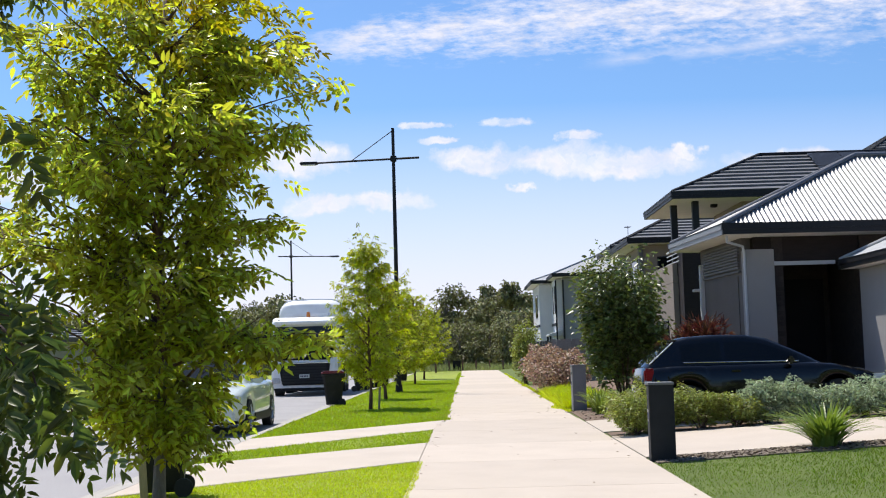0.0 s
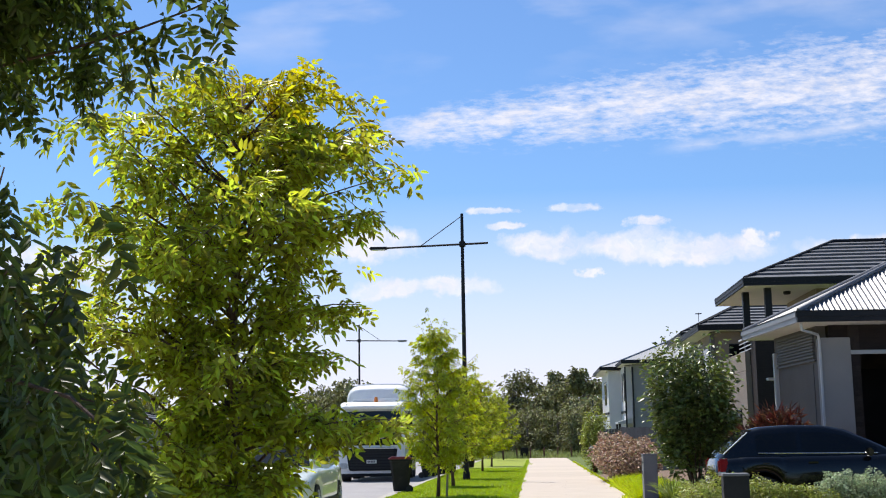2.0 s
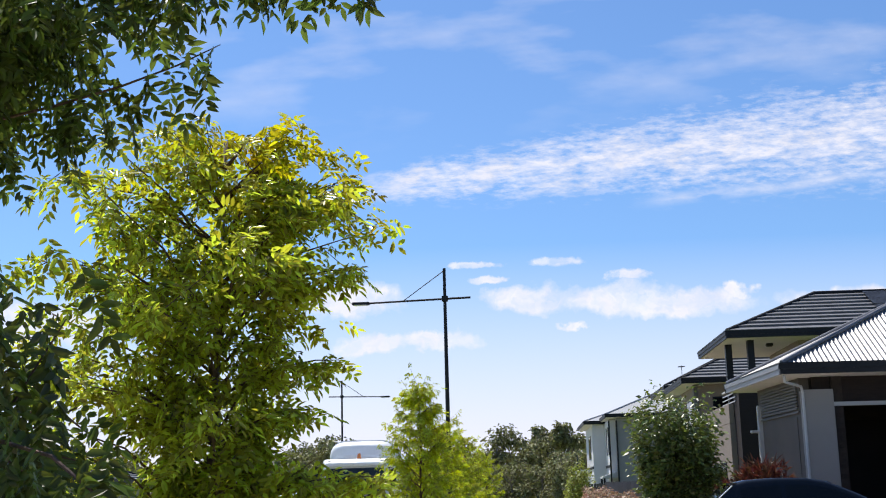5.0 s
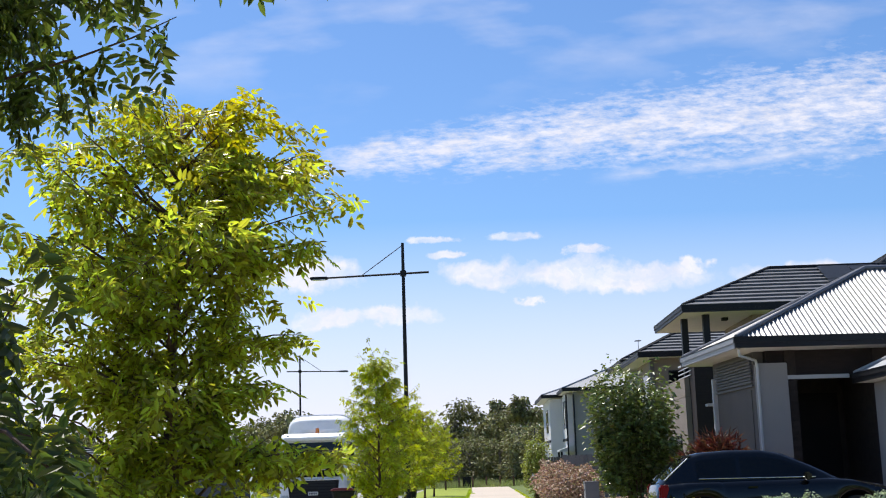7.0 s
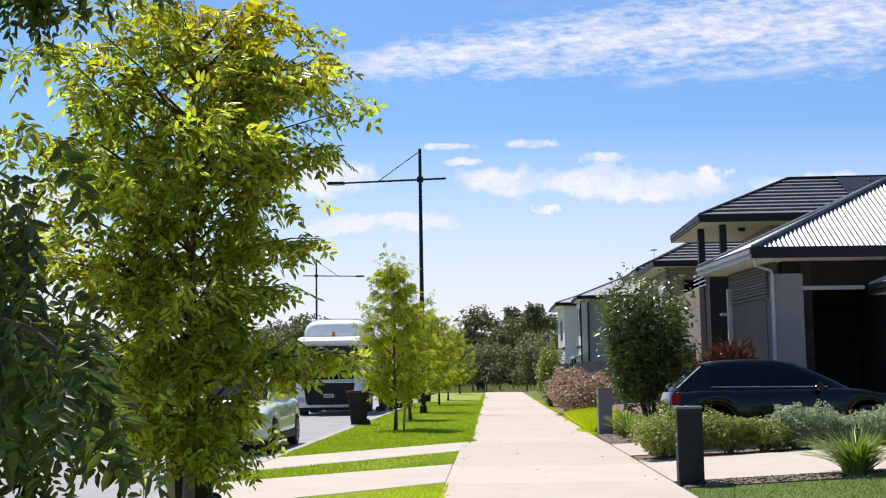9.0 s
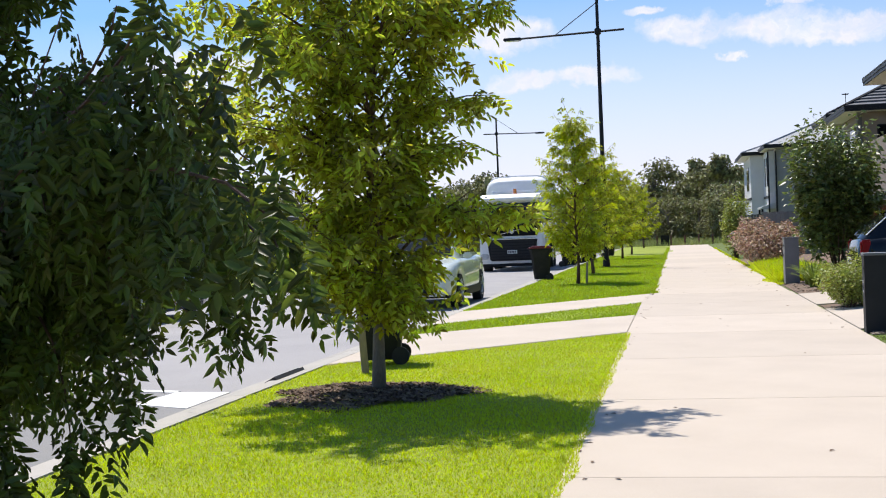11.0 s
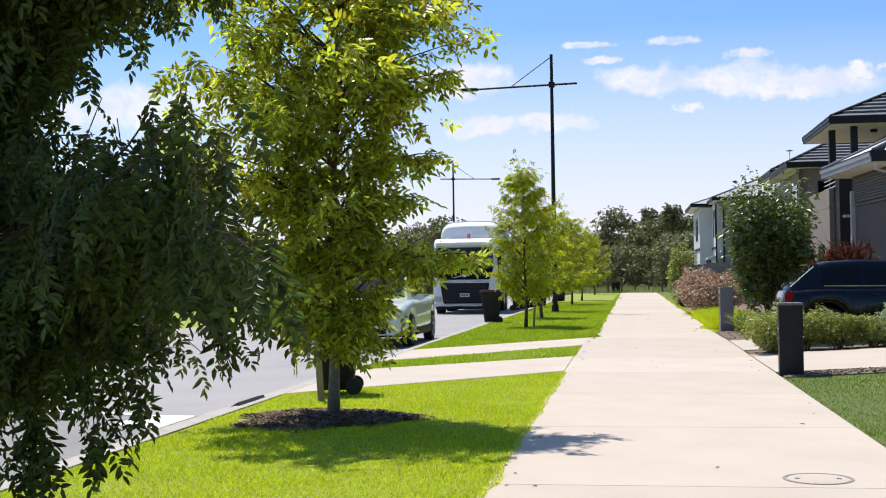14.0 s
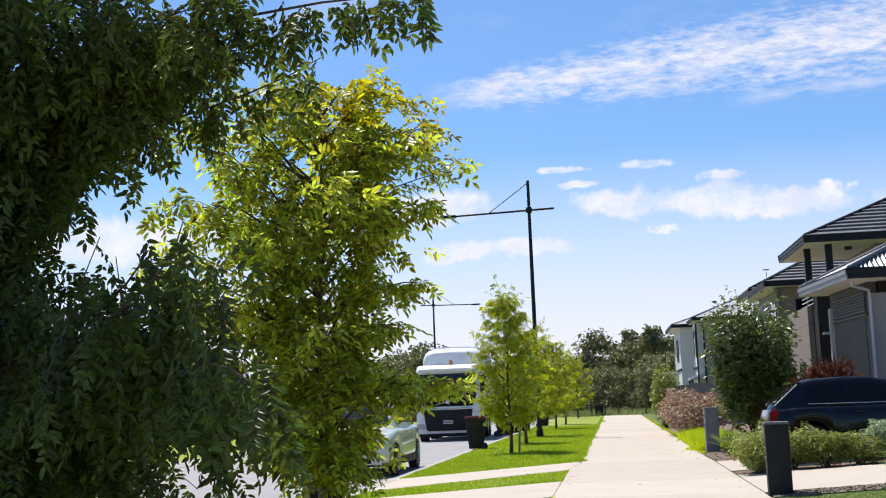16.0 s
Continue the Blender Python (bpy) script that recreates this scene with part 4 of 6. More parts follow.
# ---- street lamps ----
def make_street_lamp(m, side):
    t = thing("street_lamp", "tall dark steel street lamp with a braced long arm", "street lamp", m, "street lamps")
    bm = rod(bmesh.new(), (0, 0, -0.1), (0, 0, 9.5), 0.095, 0.055, 14)
    part("pole", bm, "dark_steel", t, smooth=False)
    bm = rod(bmesh.new(), (0, 0, 0), (0, 0, 0.28), 0.14, 0.12, 14)
    part("base_collar", bm, "dark_steel", t)
    bm = rod(bmesh.new(), (side * -0.93, 0, 8.40), (side * 3.05, 0, 8.30), 0.04, 0.034, 10)
    arm = part("arm", bm, "dark_steel", t)
    part("clamp", bx(-0.11, 0.11, -0.11, 0.11, 8.28, 8.48, 0.02), "dark_steel", t)
    part("stay", rod(bmesh.new(), (0, 0, 9.42), (side * 1.5, 0, 8.36), 0.016, None, 6), "dark_steel", t)
    a, b = sorted((side * 2.72, side * 3.38))
    head = part("lamp_head", bx(a, b, -0.13, 0.13, 8.25, 8.35, 0.03), "dark_steel", t)
    part("lens", bx(a + 0.1, b - 0.1, -0.10, 0.10, 8.235, 8.25), "lamp_clear", head)
    return t


make_street_lamp(pose(-2.45, 43.4, 0), -1)
make_street_lamp(pose(-12.16, 84.8, 0), 1)


# ---- bins ----
def make_bin(m, lid, label, seed=0):
    t = thing("wheelie_bin", label, "bin", m, "wheelie bins")
    bm = bmesh.new()
    prev = None
    for z, w, d in ((0.06, 0.40, 0.44), (0.30, 0.44, 0.50), (0.80, 0.53, 0.62), (0.92, 0.56, 0.66), (0.93, 0.60, 0.70), (0.97, 0.60, 0.70)):
        ring = []
        for sx, sy in ((-1, -1), (1, -1), (1, 1), (-1, 1)):
            c = 0.05
            for a, b in (((1, 1 - c * 4), (1 - c * 4, 1)) if sx * sy > 0 else ((1 - c * 4, 1), (1, 1 - c * 4))):
                ring.append(bm.verts.new((sx * a * w / 2, sy * b * d / 2, z)))
        if prev:
            for i in range(8):
                bm.faces.new((prev[i], prev[(i + 1) % 8], ring[(i + 1) % 8], ring[i]))
        else:
            bm.faces.new(ring[::-1])
        prev = ring
    bm.faces.new(prev)
    bmesh.ops.recalc_face_normals(bm, faces=bm.faces)
    part("body", bm, "bin_body", t)
    bm = bx(-0.31, 0.31, -0.37, 0.36, 0.975, 1.02, 0.02)
    box(bm, -0.25, 0.25, -0.30, 0.28, 1.0, 1.05, 0.02)
    part("lid", bm, lid, t)
    part("handle", rod(bmesh.new(), (-0.26, 0.40, 0.95), (0.26, 0.40, 0.95), 0.017, None, 8), "bin_body", t)
    part("axle", rod(bmesh.new(), (-0.27, 0.24, 0.11), (0.27, 0.24, 0.11), 0.012, None, 6), "dark_steel", t)
    for s in (-1, 1):
        part("wheel", rod(bmesh.new(), (s * 0.235, 0.24, 0.11), (s * 0.29, 0.24, 0.11), 0.11, None, 18), "rubber", t)
    return t


make_bin(pose(-3.72, 33.9, -0.03, 0, 0, -84) @ Matrix.Scale(0.94, 4), "bin_red", "black wheelie bin with a maroon lid by the kerb")
make_bin(pose(-3.10, 12.5, 0, 0, 0, -80) @ Matrix.Scale(0.86, 4), "bin_green", "black wheelie bin with its wheels towards the path, behind a tree")
for x, y, a, l in ((-4.0, 46.2, 80, "bin_red"), (-3.95, 47.4, 95, "bin_green"), (-3.65, 50.6, 85, "bin_red"), (-3.6, 51.7, 92, "bin_green"), (-3.25, 59.8, 88, "bin_green"), (-3.3, 61.2, 90, "bin_red")):
    make_bin(pose(x, y, 0, 0, 0, a), l, "dark wheelie bin put out on the verge")
part_post = thing("timber_stake", "weathered pale timber stake beside a street tree", "stake", pose(-3.06, 11.6, 0, 0, -3, 20))
part("post", bx(-0.035, 0.035, -0.035, 0.035, -0.1, 1.25, 0.006), "timber", part_post)
part_post = thing("timber_stake", "short pale timber stake beside a young tree", "stake", pose(-2.22, 30.5, 0, 0, 3, 10))
part("post", bx(-0.025, 0.025, -0.025, 0.025, -0.1, 0.55, 0.005), "timber", part_post)


# ---- letterboxes ----
def make_letterbox(m, h, w, d, body, cap, label):
    t = thing("letterbox", label, "letterbox", m, "letterboxes")
    part("pillar", bx(-w / 2, w / 2, -d / 2, d / 2, -0.1, h - 0.03, 0.006), body, t)
    part("cap", bx(-w / 2 - 0.008, w / 2 + 0.008, -d / 2 - 0.008, d / 2 + 0.008, h - 0.03, h, 0.006), cap, t)
    part("slot", bx(-w / 2 - 0.004, -w / 2 + 0.01, -d * 0.28, d * 0.28, h - 0.2, h - 0.16), "black_plastic", t)
    plate = part("number_plaque", bx(-w / 2 - 0.006, -w / 2 + 0.01, -d * 0.22, d * 0.22, h - 0.47, h - 0.33), "letterbox_cap", t, "small grey plaque")
    for k in range(2):
        part("bar", bx(-w / 2 - 0.009, -w / 2, -0.05 + 0.06 * k, -0.015 + 0.06 * k, h - 0.44, h - 0.36), "ink", plate)
    return t


make_letterbox(pose(2.36, 15.0, 0, 0, 0, -3), 0.94, 0.30, 0.30, "letterbox", "letterbox_pale", "charcoal pillar letterbox with a grey cap beside the path")
make_letterbox(pose(2.47, 27.3, 0, 0, 0, 2), 1.02, 0.30, 0.34, "letterbox_pale", "letterbox_pale", "grey rendered pillar letterbox beside the path")


# ---- vehicles ----
def make_car(name, label, m, L, W, sill, shoulder, roof, axles, wheel_r, paint, windows, roof_x, lights, tail=True):
    """A car along +x: lofted body with wheel arches, glasshouse, panes, lamps and wheels. shoulder and roof: tables of (x, height)."""
    t = thing(name, label, "car", m)
    zs = lambda x: float(np.interp(x, *zip(*shoulder)))
    zr = lambda x: float(np.interp(x, *zip(*roof)))

    def half(x):
        e = abs(x - L / 2) / (L / 2)
        return W / 2 * (1 - 0.10 * e ** 3 - 0.16 * max(0, e - 0.86) / 0.14 * max(0, e - 0.86) / 0.14)

    def low(x):
        z = sill + 0.08 * (abs(x - L / 2) / (L / 2)) ** 6
        for a in axles:
            d = abs(x - a)
            if d < wheel_r + 0.045:
                z = max(z, wheel_r + math.sqrt((wheel_r + 0.045) ** 2 - d * d))
        return z

    bm = bmesh.new()
    xs = sorted(set([round(v, 3) for v in np.linspace(0, L, 76)] + [round(a + s * (wheel_r + 0.046), 3) for a in axles for s in (-1, 1)]))
    rings = []
    for x in xs:
        w, zl, z1 = half(x), low(x), zs(x)
        fr = ((0.90, 0.0), (0.975, 0.09), (1.0, 0.34), (1.0, 0.62), (0.975, 0.84), (0.93, 0.96), (0.84, 1.0), (0.42, 1.0), (0.0, 1.0))
        side = [(w * a, zl + (z1 - zl) * b + (0.03 if a < 0.5 else 0.0)) for a, b in fr]
        rings.append([bm.verts.new((x, y, z)) for y, z in side] + [bm.verts.new((x, -y, z)) for y, z in side[-2::-1]])
    for a, b in zip(rings, rings[1:]):
        for i in range(len(a) - 1):
            bm.faces.new((a[i], b[i], b[i + 1], a[i + 1]))
    bm.faces.new(rings[0])
    bm.faces.new(rings[-1][::-1])
    bmesh.ops.recalc_face_normals(bm, faces=bm.faces)
    body = part("body", bm, paint, t, smooth=True)
    if name == "suv_car":
        for s in (-1, 1):
            part("side_cladding", bx(axles[0] + wheel_r + 0.06, axles[1] - wheel_r - 0.06, *sorted((s * (W / 2 - 0.12), s * (W / 2 + 0.004))), sill - 0.02, sill + 0.16, 0.02), "black_plastic", t, "black sill cladding")
            part("roof_rail", rod(bmesh.new(), (0.9, s * W * 0.34, roof[3][1] + 0.035), (2.2, s * W * 0.34, roof[4][1] + 0.03), 0.018, None, 6), "black_plastic", t)
    part("underbody", bx(0.25, L - 0.25, -W / 2 + 0.16, W / 2 - 0.16, sill - 0.02, 0.55), "black_plastic", t)
    # glasshouse
    x0, x1 = roof[0][0], roof[-1][0]
    wb = lambda x: half(x) * 0.86
    wt = lambda x: half(x) * (0.86 - 0.17 * min(1, (zr(x) - zs(x)) / 0.4))
    gx = np.linspace(x0, x1, 44)
    bm = bmesh.new()
    rings = []
    for x in gx:
        a, b, c = zs(x) - 0.02, max(zr(x) - 0.055, zs(x) - 0.01), max(zr(x), zs(x) + 0.002)
        side = [(wb(x), a), (wt(x), b), (wt(x) * 0.93, c), (0, c + 0.015)]
        rings.append([bm.verts.new((x, y, z)) for y, z in side] + [bm.verts.new((x, -y, z)) for y, z in side[-2::-1]])
    for a, b in zip(rings, rings[1:]):
        for i in range(len(a) - 1):
            bm.faces.new((a[i], b[i], b[i + 1], a[i + 1]))
    bmesh.ops.recalc_face_normals(bm, faces=bm.faces)
    part("cabin", bm, paint, t, smooth=True)

    def side_pane(xa, xb, s):
        bm = bmesh.new()
        rows = []
        for x in np.linspace(xa, xb, 16):
            a, b = zs(x) - 0.02, max(zr(x) - 0.055, zs(x) - 0.01)
            rows.append([bm.verts.new((x, s * (wb(x) + (wt(x) - wb(x)) * v + 0.006), a + (b - a) * v)) for v in (0.16, 0.88)])
        for p, q in zip(rows, rows[1:]):
            bm.faces.new((p[0], q[0], q[1], p[1]))
        return bm

    for s in (-1, 1):
        for xa, xb in windows:
            part("side_window", side_pane(xa, xb, s), "glass", t)

    def top_pane(xa, xb):
        bm = bmesh.new()
        rows = []
        for x in np.linspace(xa, xb, 8):
            c = max(zr(x), zs(x) + 0.002)
            rows.append([bm.verts.new((x, k * wt(x) * 0.90, c + 0.008 + 0.014 * (1 - abs(k)))) for k in (-1, -0.5, 0, 0.5, 1)])
        for p, q in zip(rows, rows[1:]):
            for i in range(4):
                bm.faces.new((p[i], q[i], q[i + 1], p[i + 1]))
        return bm

    part("rear_window", top_pane(x0 + 0.06, roof_x[0]), "glass", t)
    part("windscreen", top_pane(roof_x[1], x1 - 0.06), "glass", t)
    # wheels
    for a in axles:
        for s in (-1, 1):
            wheel = part("wheel", rod(bmesh.new(), (a, s * (W / 2 - 0.215), wheel_r), (a, s * (W / 2 - 0.025), wheel_r), wheel_r * 0.97, None, 30), "rubber", t, "black tyre")
            bmr = rod(bmesh.new(), (a, s * (W / 2 - 0.1), wheel_r), (a, s * (W / 2 - 0.018), wheel_r), wheel_r * 0.66, wheel_r * 0.66, 24)
            part("rim", bmr, "black_plastic", wheel)
            for k in range(5):
                th = k * math.tau / 5 + 0.3
                sp = rod(bmesh.new(), (a, s * (W / 2 - 0.014), wheel_r), (a + math.cos(th) * wheel_r * 0.64, s * (W / 2 - 0.014), wheel_r + math.sin(th) * wheel_r * 0.64), 0.032, 0.022, 6)
                part("spoke", sp, "alloy", wheel)
            bmr = bmesh.new()
            n = 28
            inner = [bmr.verts.new((a + math.cos(k * math.tau / n) * wheel_r * 0.62, s * (W / 2 - 0.015), wheel_r + math.sin(k * math.tau / n) * wheel_r * 0.62)) for k in range(n)]
            outer = [bmr.verts.new((a + math.cos(k * math.tau / n) * wheel_r * 0.69, s * (W / 2 - 0.015), wheel_r + math.sin(k * math.tau / n) * wheel_r * 0.69)) for k in range(n)]
            for k in range(n):
                bmr.faces.new((inner[k], inner[(k + 1) % n], outer[(k + 1) % n], outer[k]))
            part("rim_edge", bmr, "alloy", wheel)
    zb = zs(0.1)
    for s in (-1, 1):
        part("tail_light", bx(0.05, 0.24, *sorted((s * (half(0.1) * 0.90), s * (half(0.15) + 0.003))), zb * lights[0], zb * lights[1], 0.03), "lamp_red", t, "red tail light")
        part("reversing_light", bx(0.047, 0.22, *sorted((s * (half(0.1) * 0.91), s * (half(0.15) + 0.006))), zb * (lights[0] + 0.04), zb * (lights[0] + 0.12), 0.01), "lamp_clear", t, "clear reversing light")
        if name == "hatchback_car":
            part("window_trim", rod(bmesh.new(), (0.74, s * (wb(0.74) + 0.004), zs(0.74) + 0.045), (2.72, s * (wb(2.72) + 0.004), zs(2.72) + 0.02), 0.008, None, 5), "chrome", t)
            part("pillar_trim", rod(bmesh.new(), (0.16, s * (wt(0.16) + 0.004), zr(0.16) + 0.0), (0.60, s * (wt(0.60) - 0.01), zr(0.60) - 0.02), 0.012, None, 6), "chrome", t)
            part("spoiler", bx(0.50, 0.68, *sorted((0, s * wt(0.6) * 0.95)), zr(0.62) - 0.01, zr(0.62) + 0.025, 0.008), paint, t)
        fx = L - 0.28
        part("headlight", bx(fx, L - 0.005, *sorted((s * half(L - 0.1) * 0.58, s * (half(L - 0.2) + 0.002))), zs(fx) * 0.76, zs(fx) * 0.93, 0.03), "lamp_clear", t, "clear headlight")
        part("wing_mirror", bx(x1 - 0.62, x1 - 0.50, *sorted((s * (half(x1) * 0.93), s * (half(x1) + 0.12))), zs(x1) - 0.0, zs(x1) + 0.13, 0.03), paint, t)
        for xa, xb in windows[-2:]:
            part("door_handle", bx(xa + 0.06, xa + 0.22, *sorted((s * (half(xa) * 0.96), s * (half(xa) * 0.995 + 0.012))), zs(xa) * 0.86, zs(xa) * 0.89, 0.006), paint, t)
    part("front_bumper", bx(L - 0.16, L + 0.015, -half(L - 0.1) * 0.97, half(L - 0.1) * 0.97, sill + 0.03, sill + 0.24, 0.04), paint, t)
    part("rear_bumper", bx(-0.04, 0.14, -half(0.1) * 0.98, half(0.1) * 0.98, sill + 0.05, sill + 0.32, 0.04), paint, t)
    part("grille", bx(L - 0.05, L + 0.006, -0.42, 0.42, zs(L - 0.1) * 0.72, zs(L - 0.1) * 0.86, 0.01), "black_plastic", t)
    part("lower_intake", bx(L - 0.05, L + 0.02, -0.5, 0.5, sill + 0.06, sill + 0.18, 0.01), "black_plastic", t)
    for xp, xq in ((-0.045, -0.03), (L + 0.012, L + 0.026)):
        plate = part("number_plate", bx(xp, xq, -0.18, 0.18, sill + 0.30, sill + 0.41), "plate", t)
        for k in range(5):
            part("bar", bx(min(xp, xq) - 0.002, max(xp, xq) + 0.002, -0.14 + 0.058 * k, -0.10 + 0.058 * k, sill + 0.325, sill + 0.385), "ink", plate)
    part("aerial", rod(bmesh.new(), (roof_x[0] + 0.3, 0.2, zr(roof_x[0] + 0.3)), (roof_x[0] + 0.1, 0.2, zr(roof_x[0] + 0.3) + 0.25), 0.005, 0.003, 5), "black_plastic", t)
    return t


make_car("hatchback_car", "glossy black hatchback parked on a driveway behind a hedge", pose(2.92, 21.15, lot(4.2) + 0.012, 0, -1.0, 0) @ Matrix.Diagonal((0.96, 1.0, 1.0, 1.0)), 4.22, 1.70, 0.20,
         [(0, 0.62), (0.04, 0.84), (0.10, 0.90), (0.5, 0.93), (1.5, 0.92), (2.9, 0.90), (3.3, 0.86), (3.85, 0.74), (4.12, 0.64), (4.22, 0.50)],
         [(0.10, 0.91), (0.32, 1.12), (0.60, 1.335), (0.85, 1.385), (1.35, 1.405), (1.85, 1.39), (2.2, 1.32), (2.65, 1.12), (3.10, 0.89)],
         (0.78, 3.36), 0.305, "car_black", [(0.72, 1.40), (1.48, 2.72)], (0.58, 2.22), (0.66, 1.0))
make_car("suv_car", "silvery white SUV parked against the kerb", pose(-5.2, 27.75, -0.12, 0, 0, -90), 4.4, 1.82, 0.24,
         [(0, 0.7), (0.05, 0.98), (0.5, 1.02), (1.5, 1.0), (2.9, 0.99), (3.3, 0.98), (3.9, 0.90), (4.25, 0.80), (4.4, 0.6)],
         [(0.10, 1.02), (0.35, 1.30), (0.62, 1.56), (1.0, 1.63), (1.6, 1.66), (2.2, 1.64), (2.5, 1.57), (2.85, 1.36), (3.35, 0.985)],
         (0.82, 3.48), 0.345, "car_white", [(0.50, 0.95), (1.05, 1.78), (1.86, 2.75)], (0.60, 2.48), (0.72, 0.98))
make_car("sedan_car", "dark blue car parked across the street", pose(-10.6, 20.0, -0.12, 0, 0, 90), 4.5, 1.78, 0.20,
         [(0, 0.62), (0.05, 0.90), (0.5, 0.95), (1.5, 0.93), (2.9, 0.92), (3.3, 0.90), (3.9, 0.80), (4.35, 0.70), (4.5, 0.52)],
         [(0.45, 0.95), (0.9, 1.22), (1.3, 1.40), (1.7, 1.45), (2.2, 1.44), (2.5, 1.38), (2.85, 1.20), (3.35, 0.92)],
         (0.86, 3.56), 0.32, "car_blue", [(1.15, 1.85), (1.92, 2.8)], (1.25, 2.48), (0.72, 0.98))


def make_truck(m):
    """A day-cab truck facing -y with a rounded pale tank body."""
    t = thing("truck", "white truck with dark grille and pale rounded body at the kerb", "truck", m)
    w = 1.27
    bm = bmesh.new()
    prof = [(0.02, 0.30), (-0.06, 0.55), (-0.05, 1.10), (0.02, 1.45), (0.22, 2.30), (0.34, 2.52), (0.60, 2.66), (1.9, 2.70), (1.95, 0.55), (1.4, 0.40)]
    rings = []
    for x, d in ((-w, 0.07), (-w + 0.10, 0.0), (0, -0.03), (w - 0.10, 0.0), (w, 0.07)):
        rings.append([bm.verts.new((x, y + d if y < 1 else y, z - (0.04 if abs(x) == w and z > 2.5 else 0))) for y, z in prof])
    for a, b in zip(rings, rings[1:]):
        for i in range(len(prof)):
            bm.faces.new((a[i], a[(i + 1) % len(prof)], b[(i + 1) % len(prof)], b[i]))
    bm.faces.new(rings[0][::-1])
    bm.faces.new(rings[-1])
    bmesh.ops.recalc_face_normals(bm, faces=bm.faces)
    cab = part("cab", bm, "truck_white", t)
    # windscreen, black band, grille
    f = lambda z: float(np.interp(z, [0.30, 0.55, 1.10, 1.45, 2.30], [0.02, -0.06, -0.05, 0.02, 0.22])) - 0.045
    bm = bmesh.new()
    sheet(bm, [(-1.15, f(1.60), 1.60), (1.15, f(1.60), 1.60), (1.10, f(2.30), 2.34), (-1.10, f(2.30), 2.34)])
    bmesh.ops.solidify(bm, geom=bm.faces, thickness=0.02)
    ws = part("windscreen", bm, "windscreen", t)
    for s in (-1, 1):
        part("wiper", rod(bmesh.new(), (s * 0.15, f(1.5) - 0.03, 1.52), (s * 0.15 + 0.75, f(1.75) - 0.03, 1.72), 0.012, None, 5), "black_plastic", t)
    bm = bmesh.new()
    sheet(bm, [(-0.98, f(1.20) - 0.004, 1.20), (0.98, f(1.20) - 0.004, 1.20), (1.15, f(1.60) - 0.004, 1.595), (-1.15, f(1.60) - 0.004, 1.595)])
    bmesh.ops.solidify(bm, geom=bm.faces, thickness=0.02)
    band = part("black_band", bm, "black_plastic", t)
    part("badge", rod(bmesh.new(), (0, f(1.36) - 0.035, 1.37), (0, f(1.36) + 0.0, 1.37), 0.085, None, 20), "chrome", band, "plain round chrome badge")
    part("badge_stripe", rod(bmesh.new(), (-0.48, f(1.3) - 0.03, 1.27), (0.48, f(1.42) - 0.03, 1.45), 0.014, None, 5), "chrome", band)
    bm = bx(-0.98, 0.98, f(0.8) - 0.02, 0.3, 0.36, 1.12, 0.04)
    for v in bm.verts:
        v.co.x *= 1.0 - 0.24 * max(0.0, 0.85 - v.co.z)
    gr = part("grille", bm, "black_plastic", t)
    for k in range(7):
        part("grille_bar", bx(-0.84, 0.84, f(0.8) - 0.04, f(0.8), 0.42 + 0.095 * k, 0.49 + 0.095 * k, 0.008), "rubber", gr)
    part("grille_trim", bx(-0.95, 0.95, f(0.8) - 0.045, f(0.8), 1.085, 1.115, 0.008), "chrome", gr)
    lower = part("lower_grille", bx(-0.80, 0.80, f(0.3) - 0.04, 0.3, 0.17, 0.24, 0.02), "black_plastic", t)
    plate = part("number_plate", bx(-0.19, 0.19, f(0.6) - 0.055, f(0.6), 0.60, 0.72), "plate", t)
    for k in range(5):
        part("bar", bx(-0.15 + 0.062 * k, -0.11 + 0.062 * k, f(0.6) - 0.06, f(0.6) - 0.05, 0.63, 0.69), "ink", plate)
    part("bumper", bx(-1.26, 1.26, f(0.3) - 0.03, 0.4, 0.26, 0.36, 0.04), "truck_white", t)
    # black strip standing in for the dark shadow below the bumper
    part("valance", bx(-1.2, 1.2, f(0.3) + 0.01, 0.4, 0.16, 0.30, 0.03), "black_plastic", t)
    part("sun_visor", bx(-1.16, 1.16, -0.06, 0.36, 2.41, 2.52, 0.05), "truck_white", t)
    part("roof_deflector", bx(-0.9, 0.9, 1.0, 1.85, 2.66, 2.80, 0.06), "truck_white", t)
    for s in (-1, 1):
        a, b = sorted((s * 0.92, s * 1.24))
        part("headlight", bx(a, b, f(0.5) - 0.025, 0.3, 0.42, 0.62, 0.04), "lamp_clear", t, "clear headlight")
        a, b = sorted((s * 1.26, s * 1.31))
        part("door_window", bx(a - 0.03 * (s > 0), b + 0.03 * (s < 0) - 0.03 * (s > 0) * 0, 0.55, 1.45, 1.55, 2.25, 0.01), "glass", t)
        mir = part("mirror_arm", rod(bmesh.new(), (s * 1.24, 0.2, 2.35), (s * 1.48, 0.05, 2.30), 0.02, None, 6), "black_plastic", t)
        a, b = sorted((s * 1.36, s * 1.56))
        part("mirror", bx(a, b, -0.02, 0.10, 1.70, 2.28, 0.03), "black_plastic", mir)
        a, b = sorted((s * 1.10, s * 1.29))
        part("step", bx(a, b, 0.25, 0.75, 0.34, 0.40, 0.01), "black_plastic", t)
        for y, r in ((0.95, 0.50), (4.2, 0.50), (5.5, 0.50)):
            wh = part("wheel", rod(bmesh.new(), (s * 0.92, y, 0.50), (s * 1.24, y, 0.50), r, None, 30), "rubber", t, "black tyre")
            part("rim", rod(bmesh.new(), (s * 1.2, y, 0.50), (s * 1.255, y, 0.50), 0.29, 0.24, 20), "alloy", wh)
